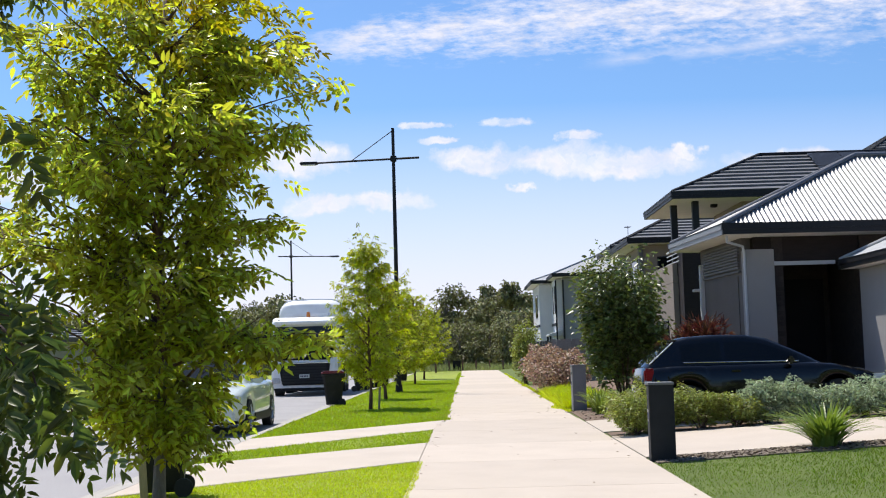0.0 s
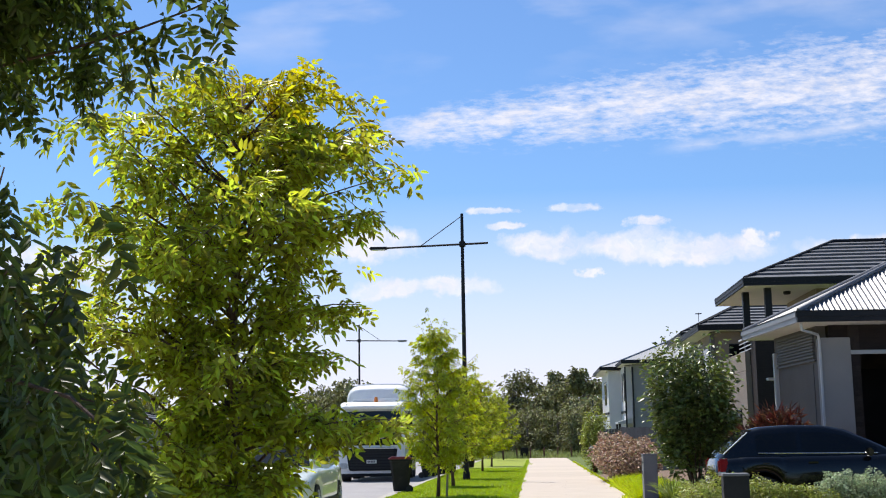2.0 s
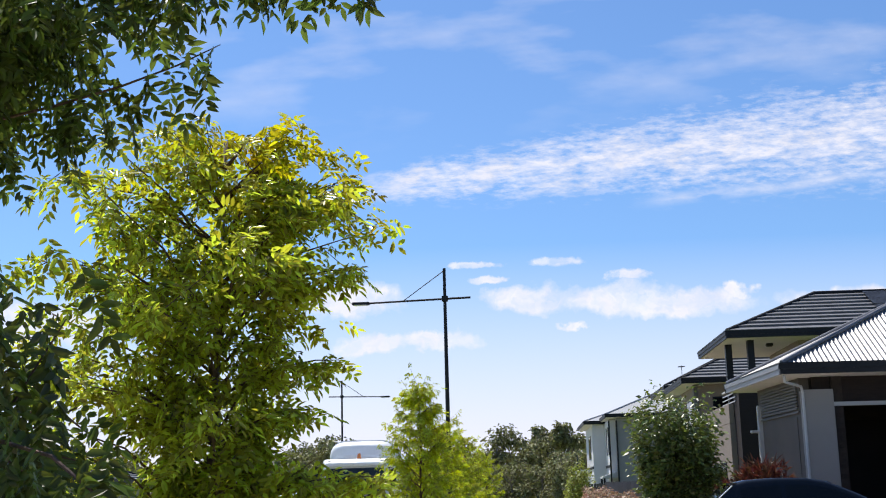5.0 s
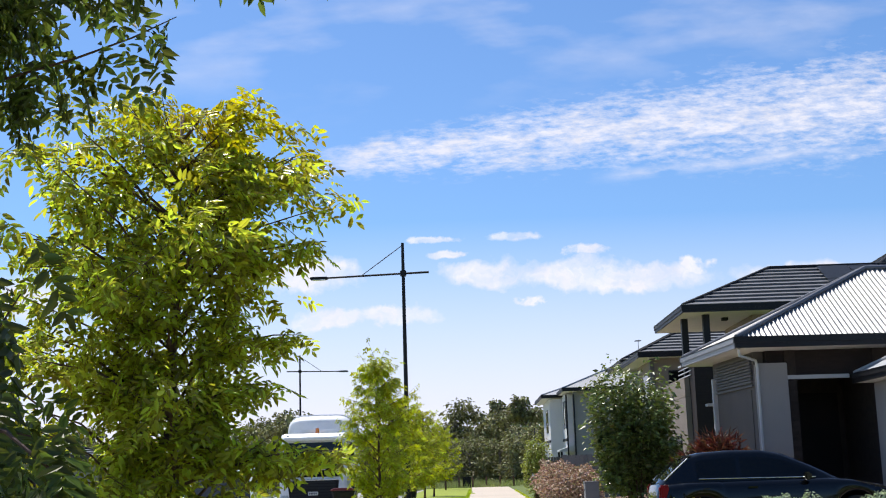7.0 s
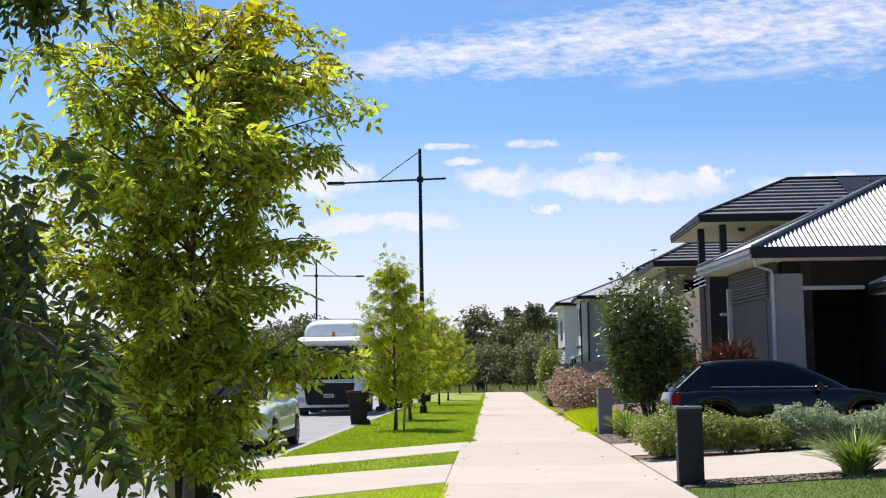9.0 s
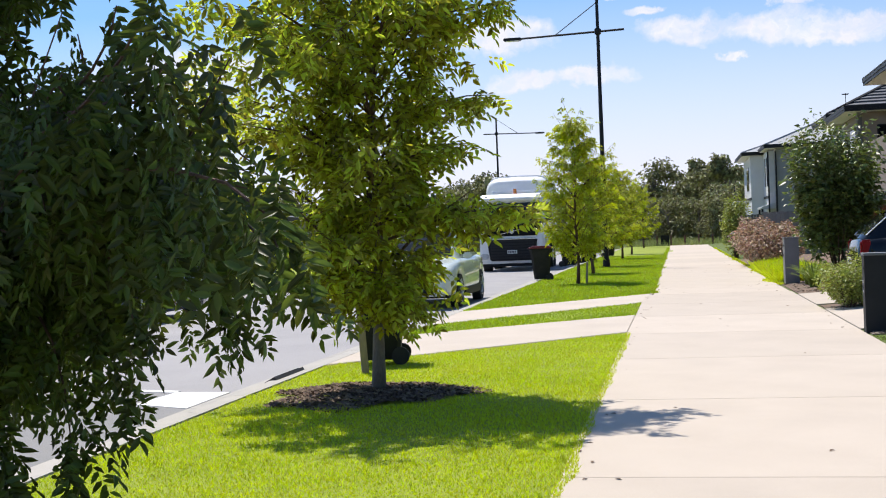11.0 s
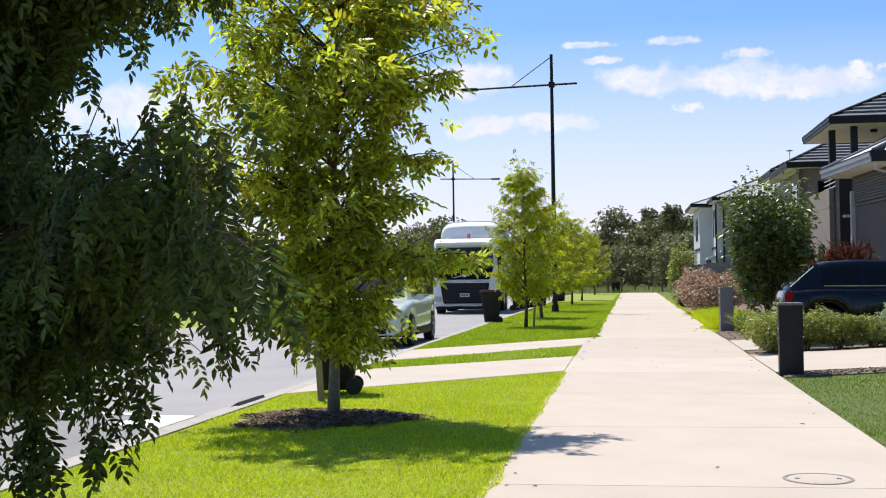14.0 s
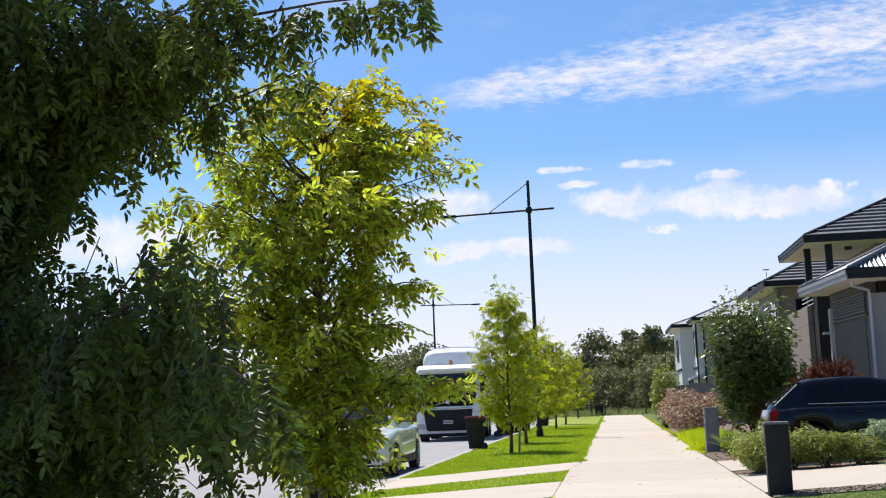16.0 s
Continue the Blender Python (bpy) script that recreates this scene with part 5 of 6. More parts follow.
        part("mudguard", bx(*sorted((s * 0.9, s * 1.27)), 3.55, 6.1, 1.04, 1.10, 0.02), "black_plastic", t)
        part("side_tank", rod(bmesh.new(), (s * 0.98, 1.9, 0.62), (s * 0.98, 3.3, 0.62), 0.28, None, 20), "alloy", t)
        part("marker_lamp", bx(*sorted((s * 0.95, s * 1.05)), 0.30, 0.36, 2.55, 2.60, 0.01), "lamp_clear", t)
    part("amber_beacon", rod(bmesh.new(), (0.1, 0.7, 2.66), (0.1, 0.7, 2.84), 0.08, 0.06, 14), "lamp_amber", t, "amber roof beacon")
    part("chassis", bx(-0.45, 0.45, 1.6, 8.0, 0.55, 0.80), "black_plastic", t)
    # rounded body
    bm = bmesh.new()
    rings = []
    for y, sc, dz in ((2.05, 0.86, -0.03), (2.12, 0.92, -0.01), (2.3, 0.97, 0.0), (3.3, 1.0, 0.05), (6.6, 1.0, 0.05), (7.6, 0.98, 0.0), (8.0, 0.86, -0.05)):
        ring = []
        for k in range(24):
            a = k * math.tau / 24
            c, s_ = math.cos(a), math.sin(a)
            ring.append(bm.verts.new((1.28 * sc * math.copysign(abs(c) ** 0.36, c), y, 2.14 + dz + 1.16 * sc * math.copysign(abs(s_) ** 0.36, s_))))
        rings.append(ring)
    for a, b in zip(rings, rings[1:]):
        for i in range(24):
            bm.faces.new((a[i], a[(i + 1) % 24], b[(i + 1) % 24], b[i]))
    bm.faces.new(rings[0][::-1])
    bm.faces.new(rings[-1])
    bmesh.ops.recalc_face_normals(bm, faces=bm.faces)
    tank = part("tank", bm, "tank", t, "pale rounded steel body", smooth=True)
    for y in (3.4, 4.5, 5.6, 6.7):
        bm = bmesh.new()
        pts = []
        for k in range(13):
            a = k * math.pi / 12
            c, s_ = math.cos(a), math.sin(a)
            pts.append((1.295 * math.copysign(abs(c) ** 0.36, c), y, 2.19 + 1.18 * abs(s_) ** 0.36))
        tube(bm, pts, [0.035] * 13, 6)
        part("rib", bm, "tank", tank)
    return t


make_truck(pose(-6.22, 46.6, -0.12, 0, 0, 1.5) @ Matrix.Diagonal((1.0, 1.0, 1.13, 1)))


# ---- houses ----
def slope(bm, A, B, C, D, kind):
    """One roof face. A-B is the eave, D-C the top edge (D over A's side). Corrugated sheets or stepped tile courses."""
    A, B, C, D = (Vector(p) for p in (A, B, C, D))
    e = (B - A).normalized()
    n = e.cross(D - A).normalized()
    if n.z < 0:
        n = -n
    u = n.cross(e)
    if u.z < 0:
        u = -u
    S, T = (B - A).dot(e), (D - A).dot(u)
    sd, sc = (D - A).dot(e), (C - A).dot(e)
    if kind in ("sheet", "pan"):
        high = 0.016 if kind == "sheet" else 0.003
        k = 2 * int(S / 0.108)
        prev = None
        for i in range(k + 1):
            s = S * i / k
            t = T * min(1.0, s / sd if sd > 1e-6 else 1.0, (S - s) / (S - sc) if S - sc > 1e-6 else 1.0)
            off = n * (high if i % 2 else -high)
            a, b = bm.verts.new(A + e * s + off), bm.verts.new(A + e * s + u * max(t, 0.001) + off)
            if prev:
                bm.faces.new((prev[0], a, b, prev[1]))
            prev = (a, b)
    else:
        k = max(2, round(T / 0.33))
        for j in range(k):
            t0, t1 = T * j / k - (0.0 if j else 0.04), T * (j + 1) / k
            f0, f1 = t0 / T, t1 / T
            l0, r0, l1, r1 = sd * f0, S - (S - sc) * f0, sd * f1, S - (S - sc) * f1
            m = max(1, int((r0 - l0) / 0.34))
            for i in range(m):
                g0, g1 = i / m, (i + 1) / m
                p = [A + e * (l0 + (r0 - l0) * g0) + u * t0 + n * 0.07, A + e * (l0 + (r0 - l0) * g1) + u * t0 + n * 0.07,
                     A + e * (l1 + (r1 - l1) * g1) + u * t1 + n * 0.004, A + e * (l1 + (r1 - l1) * g0) + u * t1 + n * 0.004]
                v = [bm.verts.new(q) for q in p]
                bm.faces.new(v)
                lo = [bm.verts.new(p[0] - n * 0.075), bm.verts.new(p[1] - n * 0.075)]
                bm.faces.new((v[0], lo[0], lo[1], v[1]))


def hip_roof(parent, x0, x1, y0, y1, z, rise, run, kind, mat, trim="fascia", soffit=True, fascia_h=0.20, street_trim=None):
    """A hipped roof over a rectangle: four faces, ridge and hip caps, gutters and soffit."""
    ym = (y0 + y1) / 2
    xa, xb = x0 + run, x1 - run
    zt = z + rise
    P, Q = (xa, ym, zt), (xb, ym, zt)
    for nm, c in (("roof_face", ((x0, y0, z), (x1, y0, z), Q, P)), ("roof_face", ((x0, y1, z), (x0, y0, z), P, P)),
                  ("roof_face", ((x1, y0, z), (x1, y1, z), Q, Q)), ("roof_face", ((x1, y1, z), (x0, y1, z), P, Q))):
        bm = bmesh.new()
        slope(bm, *c, kind)
        face = part(nm, bm, mat, parent)
        if kind == "tile":
            tagged(face, kind="stuff")
    for a, b in ((P, Q), ((x0, y0, z), P), ((x0, y1, z), P), ((x1, y0, z), Q), ((x1, y1, z), Q)):
        d = Vector((0, 0, 0.03))
        part("ridge_cap", rod(bmesh.new(), Vector(a) + d, Vector(b) + d, 0.07 if kind == "tile" else 0.045, None, 8), "ridge" if kind == "tile" else mat, parent)
    h = fascia_h
    for a in ((x0 - 0.06, x1 + 0.06, y0 - 0.06, y0 + 0.02), (x0 - 0.06, x1 + 0.06, y1 - 0.02, y1 + 0.06), (x0 - 0.06, x0 + 0.02, y0 + 0.02, y1 - 0.02), (x1 - 0.02, x1 + 0.06, y0 + 0.02, y1 - 0.02)):
        side = trim if a[1] - a[0] > 0.2 or not street_trim else street_trim
        part("gutter", bx(a[0], a[1], a[2], a[3], z - 0.56 * h, z + 0.01, 0.014), side, parent)
        part("fascia_board", bx(a[0] + 0.022, a[1] - 0.022, a[2] + 0.022, a[3] - 0.022, z - h, z - 0.56 * h), side, parent)
        part("gutter_lip", bx(a[0] - 0.008, a[1] + 0.008, a[2] - 0.008, a[3] + 0.008, z + 0.0, z + 0.022, 0.004), "fascia", parent)
    if soffit:
        part("soffit", bx(x0 + 0.02, x1 - 0.02, y0 + 0.02, y1 - 0.02, z - h, z - h + 0.03), "soffit", parent)


def window_in(parent, x0, x1, y0, y1, z0, z1, axis, frame_mat="dark_steel"):
    """A framed pane set on a wall that faces -y ('y') or -x ('x')."""
    if axis == "y":
        win = part("window", bx(x0, x1, y0 - 0.03, y0 + 0.05, z0, z1, 0.008), frame_mat, parent)
        part("pane", bx(x0 + 0.05, x1 - 0.05, y0 - 0.036, y0 - 0.02, z0 + 0.05, z1 - 0.05), "glass", win)
    else:
        win = part("window", bx(x0 - 0.03, x0 + 0.05, y0, y1, z0, z1, 0.008), frame_mat, parent)
        part("pane", bx(x0 - 0.036, x0 - 0.02, y0 + 0.05, y1 - 0.05, z0 + 0.05, z1 - 0.05), "glass", win)
    return win


# single-storey front with a corrugated roof and a deep dark porch
A = thing("house", "single-storey grey rendered house with a corrugated steel hip roof", "house")
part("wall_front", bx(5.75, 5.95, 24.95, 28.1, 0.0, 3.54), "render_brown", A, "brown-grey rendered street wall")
part("pillar", bx(5.75, 6.33, 24.62, 24.95, 0.0, 3.28, 0.01), "render_pale", A, "pale grey rendered pillar")
part("wall_side", bx(6.33, 6.55, 24.75, 26.6, 0.0, 3.54), "brick", A, "dark brick jamb")
part("wall_right", bx(8.15, 14.6, 24.75, 26.6, 0.0, 3.54), "brick", A, "dark brick wall")
part("lintel", bx(5.96, 14.6, 24.78, 25.0, 3.02, 3.54), "cladding", A, "dark cladding above the porch")
part("beam", bx(6.34, 7.62, 24.70, 24.77, 2.95, 3.03, 0.005), "white_trim", A, "white beam")
part("wall_back", bx(5.95, 14.6, 26.6, 28.1, 0.0, 3.54), "brick", A)
dr = part("door", bx(6.75, 8.0, 26.5, 26.62, 0.3, 2.75, 0.01), "door_dark", A, "dark door deep in the porch")
part("door_handle", bx(6.85, 6.88, 26.46, 26.5, 1.2, 1.5), "chrome", dr)
for k in range(24):
    z = 0.42 + 0.1 * k
    part("brick", bx(6.36, 6.54, 24.735, 24.75, z, z + 0.086), "brick", A)
for k in range(9):
    part("slat", bx(5.70, 5.75, 25.05, 27.75, 2.92 + 0.063 * k, 2.965 + 0.063 * k), "slat", A)
part("slat_sill", bx(5.70, 5.76, 25.0, 27.8, 2.84, 2.88), "slat", A)
part("column", bx(5.66, 5.80, 27.85, 27.98, 0.1, 3.2, 0.01), "white_trim", A)
part("hood", bx(5.52, 5.75, 27.9, 28.1, 2.60, 2.66, 0.01), "white_trim", A)
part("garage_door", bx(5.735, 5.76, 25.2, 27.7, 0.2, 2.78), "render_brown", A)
bm = tube(bmesh.new(), [(5.22, 24.1, 3.52), (5.24, 24.14, 3.40), (5.66, 24.5, 3.33), (5.70, 24.56, 3.2), (5.70, 24.56, 0.1)], [0.028] * 5, 8)
part("downpipe", bm, "white_trim", A)
hip_roof(A, 5.16, 16.0, 24.0, 28.5, 3.74, 1.66, 3.6, "sheet", "colorbond", fascia_h=0.20, street_trim="gutter_grey")
# the house stands a few degrees askew to the path
A.matrix_basis = pose(5.1, 24.0, 0, 0, 0, 4.0) @ pose(-5.1, -24.0, 0)

# the next front nearer by, of which only an eave and a wall show
N = thing("house", "grey rendered house with a pale steel roof", "house")
part("wall", bx(7.79, 14.0, 20.6, 24.1, 0.0, 2.79), "render_pale", N)
part("wall_recess", bx(7.77, 7.79, 22.3, 23.4, 0.3, 2.2), "render_pale", N)
hip_roof(N, 7.5, 15.0, 20.2, 24.35, 2.97, 1.0, 2.07, "sheet", "colorbond_pale", fascia_h=0.17)

# two-storey tiled house with a balcony
B = thing("house", "two-storey beige house with a dark tiled hip roof and a balcony", "house")
part("lower_wall", bx(6.5, 16, 38.12, 42.4, 0.0, 3.35), "render_beige", B)
part("dark_wall", bx(6.66, 9.2, 37.2, 38.1, 0.0, 4.35), "cladding", B, "dark clad wall")
part("balcony_floor", bx(6.7, 9.0, 38.12, 42.4, 3.35, 3.55), "render_beige", B)
part("balcony_wall", bx(6.5, 6.65, 38.12, 42.4, 3.36, 3.95), "render_beige", B)
part("upper_wall", bx(8.75, 16, 38.12, 42.4, 3.56, 5.92), "render_beige", B)
for x, y in ((6.72, 38.75), (7.22, 37.75)):
    part("post", bx(x - 0.1, x + 0.1, y - 0.1, y + 0.1, 3.5, 5.9), "fascia", B, "dark balcony post")
rail = part("rail", bx(6.60, 6.64, 37.6, 39.8, 4.36, 4.41), "white_trim", B)
for z in (3.98, 4.11, 4.24):
    part("rail_bar", bx(6.61, 6.63, 37.6, 39.8, z, z + 0.03), "white_trim", rail)
for x in (8.95, 9.8):
    window_in(B, x, x + 0.5, 38.12, 0, 4.2, 5.45, "y")
window_in(B, 7.2, 7.9, 37.2, 0, 0.9, 2.0, "y")
window_in(B, 6.5, 0, 39.2, 40.4, 0.9, 2.2, "x")
part("ceiling_lamp", bx(7.9, 8.1, 38.6, 38.8, 5.74, 5.88, 0.02), "fascia", B)
hip_roof(B, 6.42, 17.5, 37.0, 42.8, 6.04, 1.5, 3.4, "tile", "tile")
wing = part("upper_roof_wall", bx(13.1, 19.0, 39.6, 45.4, 5.8, 7.1), "render_beige", B)
hip_roof(B, 12.6, 20.0, 39.0, 46.0, 7.05, 1.62, 2.75, "tile", "tile")
pan = part("solar_panels", bmesh.new(), "solar", B, "dark blue solar panels")
for i in range(3):
    for j in range(2):
        bm = bmesh.new()
        a = math.atan2(1.84, 3.5)
        y0, x0 = 37.45 + j * 1.14, 11.3 + i * 1.02
        f = lambda y: 6.04 + (y - 37.0) * 1.5 / 2.9 + 0.12
        sheet(bm, [(x0, y0, f(y0)), (x0 + 0.99, y0, f(y0)), (x0 + 0.99, y0 + 1.1, f(y0 + 1.1)), (x0, y0 + 1.1, f(y0 + 1.1))])
        bmesh.ops.solidify(bm, geom=bm.faces, thickness=0.035)
        part("panel", bm, "solar", pan)

# further houses
C = thing("house", "two-storey house with dark tiled roofs and an aerial", "house")
part("wall", bx(7.4, 16, 50.6, 55.6, 0.0, 5.6), "render_beige", C)
part("front_wall", bx(7.7, 16, 55.6, 63, 0.0, 5.7), "render_grey", C)
part("pier", bx(7.25, 7.42, 50.5, 50.9, 0.0, 5.6), "slat", C)
window_in(C, 8.0, 9.0, 50.6, 0, 3.9, 5.1, "y")
window_in(C, 7.4, 0, 52.0, 53.6, 3.9, 5.1, "x")
hip_roof(C, 6.75, 17, 50.0, 56.2, 5.82, 1.5, 3.0, "tile", "tile")
hip_roof(C, 7.0, 17, 58.0, 64.0, 6.2, 1.5, 3.0, "tile", "tile")
bm = rod(bmesh.new(), (8.1, 60.0, 6.6), (8.1, 60.0, 7.35), 0.015, None, 6)
for k in range(4):
    rod(bm, (7.95, 59.9 + 0.12 * k, 7.3), (8.25, 59.9 + 0.12 * k, 7.3), 0.010, None, 4)
part("aerial", bm, "dark_steel", C)

D = thing("house", "two-storey rendered house, lit walls white, shaded walls grey, pale steel roof", "house")
# the main wall's shade is put into its grey; street-side walls stay white
part("main_wall", bx(5.95, 15, 74.6, 83, 0.0, 5.75), "render_pale", D)
part("wing_wall", bx(4.75, 6.3, 79.0, 86.5, 0.0, 5.6), "render_white", D)
part("corner_panel", bx(5.55, 5.95, 75.5, 79.0, 0.0, 5.7), "render_white", D)
for y in (75.9, 77.3):
    window_in(D, 5.55, 0, y, y + 0.5, 3.6, 5.3, "x")
window_in(D, 4.75, 0, 81.0, 83.0, 3.5, 5.0, "x")
part("string_course", bx(4.70, 4.76, 79.0, 86.5, 2.85, 3.0), "fascia", D)
part("string_course", bx(5.50, 5.56, 75.5, 79.0, 2.85, 3.0), "fascia", D)
part("balcony", bx(3.9, 4.75, 83.0, 86.3, 2.7, 2.9), "render_white", D)
part("balcony_rail", bx(3.88, 3.95, 83.0, 86.3, 2.9, 3.9), "glass_pale", D)
aw = part("awning", slab([(5.0, 74.8), (5.9, 74.8), (5.9, 77.5), (5.0, 77.5)], 2.2, lambda x, y: 2.3 + 0.3 * (x - 5.0)), "white_trim", D)
for y in (74.9, 77.4):
    part("awning_post", bx(5.05, 5.17, y - 0.06, y + 0.06, 0.2, 2.25), "dark_steel", D)
for x in (6.0, 5.55):
    part("downpipe", rod(bmesh.new(), (x - 0.05, 74.5, 0.3), (x - 0.05, 74.5, 5.6), 0.05, None, 8), "dark_steel", D)
hip_roof(D, 5.3, 16, 74.0, 83.6, 5.97, 2.0, 4.8, "pan", "colorbond_pale")
hip_roof(D, 4.25, 9.5, 78.6, 87.0, 5.83, 0.9, 2.4, "pan", "colorbond_pale")

# across the street, glimpsed between the leaves
E = thing("house", "single-storey brown brick house with a pale roof across the street", "house")
part("wall", bx(-29, -20, 24, 42, 0.0, 2.5), "brick", E)
for y in (26, 31, 37):
    part("window", bx(-20.02, -19.95, y, y + 1.8, 0.9, 2.1, 0.01), "white_trim", E)
hip_roof(E, -29.6, -19.4, 23.4, 42.6, 2.65, 1.9, 4.2, "sheet", "colorbond_pale")
F = thing("house", "low grey house with a dark roof across the street", "house")
part("wall", bx(-30, -21, 50, 68, 0.0, 2.5), "render_grey", F)
hip_roof(F, -30.6, -20.4, 49.4, 68.6, 2.65, 1.9, 4.2, "tile", "tile")

# ---- fences and far clutter ----
def make_fence(m, n, w, h, mat, label):
    t = thing("fence", label, "fence", m)
    for k in range(n):
        part("board", bx(k * w + 0.006, (k + 1) * w - 0.006, -0.02, 0.02, 0.0, h - 0.02 * (k % 2)), mat, t)
    for k in range(0, n + 1, 6):
        part("post", bx(k * w - 0.05, k * w + 0.05, 0.02, 0.12, -0.2, h), mat, t)
    for z in (0.3, h - 0.3):
        part("rail", bx(0, n * w, 0.021, 0.06, z, z + 0.08), mat, t)
    return t


make_fence(pose(3.35, 48.0, 0.03), 24, 0.15, 1.75, "fence_paint", "grey paling fence between gardens")
make_fence(pose(3.6, 66.0, 0.05), 18, 0.15, 1.8, "slat", "timber paling fence between gardens")
for k in range(9):
    t = thing("bollard", "low dark timber bollard at the end of the path", "bollard", pose(-4.4 + k * 1.0, 90.5 + 0.2 * (k % 2), 0), "bollards at the reserve")
    part("post", bx(-0.06, 0.06, -0.06, 0.06, -0.1, 0.75, 0.01), "bark", t)
t = thing("utility_box", "dark green utility cabinet on the verge", "cabinet", pose(-0.84, 91.6, 0))
part("cabinet_body", bx(-0.30, 0.30, -0.22, 0.22, -0.2, 0.70, 0.02), "bin_body", t)
part("cabinet_lid", bx(-0.34, 0.34, -0.26, 0.26, 0.70, 0.75, 0.015), "bin_body", t)
make_car("hatchback_car", "dark grey car parked in a far driveway", pose(2.9, 66.0, 0.02, 0, 0, 10), 4.3, 1.75, 0.20,
         [(0, 0.62), (0.05, 0.90), (0.5, 0.95), (1.5, 0.93), (2.9, 0.92), (3.3, 0.90), (3.9, 0.78), (4.15, 0.70), (4.3, 0.52)],
         [(0.16, 0.94), (0.6, 1.3), (1.0, 1.42), (1.6, 1.46), (2.1, 1.44), (2.5, 1.34), (2.85, 1.16), (3.3, 0.91)],
         (0.8, 3.4), 0.32, "car_black", [(0.95, 1.7), (1.78, 2.75)], (0.95, 2.2), (0.72, 0.98))
t = thing("drain_grate", "iron drain grate set in the kerb", "drain", pose(-3.965, 11.55, -0.047, 0, -30, 0))
part("frame", bx(-0.15, 0.15, -0.45, 0.45, -0.03, 0.006), "iron", t)
for k in range(9):
    part("bar", bx(-0.13, 0.13, -0.40 + 0.09 * k, -0.35 + 0.09 * k, 0.006, 0.016), "iron", t)

# ---- shrubs ----
make_shrub("bush", "tall rounded dark green bush beside the black car", (3.72, 29.3, 0.05), (1.85, 1.5, 3.65), 10500, (0.14, 0.038), "leaf_bush", 51, 10, fill=0.3)
make_shrub("red_shrub", "red-leaved shrub behind the black car", (4.6, 24.2, 0.1), (1.15, 0.6, 1.8), 4200, (0.20, 0.014), "leaf_red", 52, 9, up=0.9)
make_shrub("pink_hedge", "pink-tipped rounded hedge beside the path", (2.85, 39.6, 0.02), (1.35, 3.2, 1.65), 12000, (0.10, 0.03), "leaf_pink", 53, 12)
make_shrub("bush", "small bright green tree-like bush", (2.35, 50.0, 0.0), (0.8, 0.8, 2.95), 3400, (0.10, 0.035), "leaf_hedge", 54, 6)
for k in range(9):
    x = 2.62 + 0.52 * k
    mt = "leaf_hedge" if k < 4 else "leaf_grey"
    lab = "low yellow-green hedge shrub" if k < 4 else "low silver-leaved shrub in a mulched bed"
    make_shrub("low_shrub", lab, (x, 19.35 + 0.08 * math.sin(k * 2.1), lot(x)), (0.64, 0.5, 0.66 + 0.08 * math.sin(k * 1.7)), 4800, (0.055, 0.012), mt, 60 + k, 6, group="hedge shrubs")
make_shrub("low_shrub", "low rounded yellow-green shrub by the path", (2.55, 18.9, 0.02), (0.5, 0.5, 0.62), 3400, (0.055, 0.012), "leaf_hedge", 75, 6, group="hedge shrubs")
make_strappy("strappy_plant", "clump of long arching green blades in mulch", (4.35, 15.0, lot(4.35)), 0.66, 0.62, 240, "leaf_strap", 81, 0.019, single=True)
make_strappy("strappy_plant", "clump of long arching green blades in mulch", (5.55, 15.05, lot(5.5)), 0.55, 0.62, 160, "leaf_strap", 82, 0.018, single=True)
for k, (x, y) in enumerate(((2.72, 25.2), (3.1, 24.3), (2.75, 26.3), (3.6, 25.0), (2.9, 23.75))):
    make_strappy("strappy_plant", "clump of strappy green leaves under shrubs", (x, y, lot(x)), 0.42, 0.62, 120, "leaf_strap", 83 + k, 0.014)
grass_field("tall_grass", "patch of long bright unmown grass beside the path", (2.22, 3.3, 28.0, 37.5), 12000, 0.34, 0.012, "grass", 5, lot)

# ---- litter on the path ----
rng = np.random.default_rng(77)
lv = []
for i in range(150):
    near = i % 3 == 0
    x = rng.uniform(-0.55, 2.1) if near else rng.choice((-0.6 + abs(rng.normal(0, 0.12)), 2.15 - abs(rng.normal(0, 0.15))))
    y = rng.uniform(3, 45) if i > 30 else 26.8 + rng.normal(0, 0.35)
    a, l = rng.uniform(0, math.tau), rng.uniform(0.012, 0.035)
    c, s_ = math.cos(a) * l, math.sin(a) * l
    lv += [(x - c, y - s_, 0.006), (x + s_ * 0.4, y - c * 0.4, 0.012), (x + c, y + s_, 0.008), (x - s_ * 0.4, y + c * 0.4, 0.014)]
tagged(from_arrays("leaf_litter", np.array(lv), np.arange(len(lv)).reshape(-1, 4), "mulch"), "dry brown leaves and specks on the path", "litter", kind="stuff")

# ---- lawns ----
ring = lambda x, y: ((x + 2.6) / 0.82) ** 2 + ((y - 9.95) / 0.78) ** 2 < 1
near_edge = lambda x: 15.6 + (x + 0.64) * (15.6 - 12.4) / (3.70 - 0.64)
grass_field("grass", "bright sunlit mown grass on the near verge", (KERB + 0.03, -0.58, 2.5, 15.6), 150000, 0.033, 0.0045, "grass", 1, lambda x, y: -0.006, lambda x, y: ring(x, y) or y > near_edge(x) - 0.02)
grass_field("grass", "mown grass between driveways", (KERB + 0.03, -0.62, 16.0, 21.95), 26000, 0.045, 0.007, "grass_far", 2, lambda x, y: -0.006, lambda x, y: not (15.95 + (x + 3.7) * 0.93 < y < 17.75 + (x + 3.7) * 1.36))
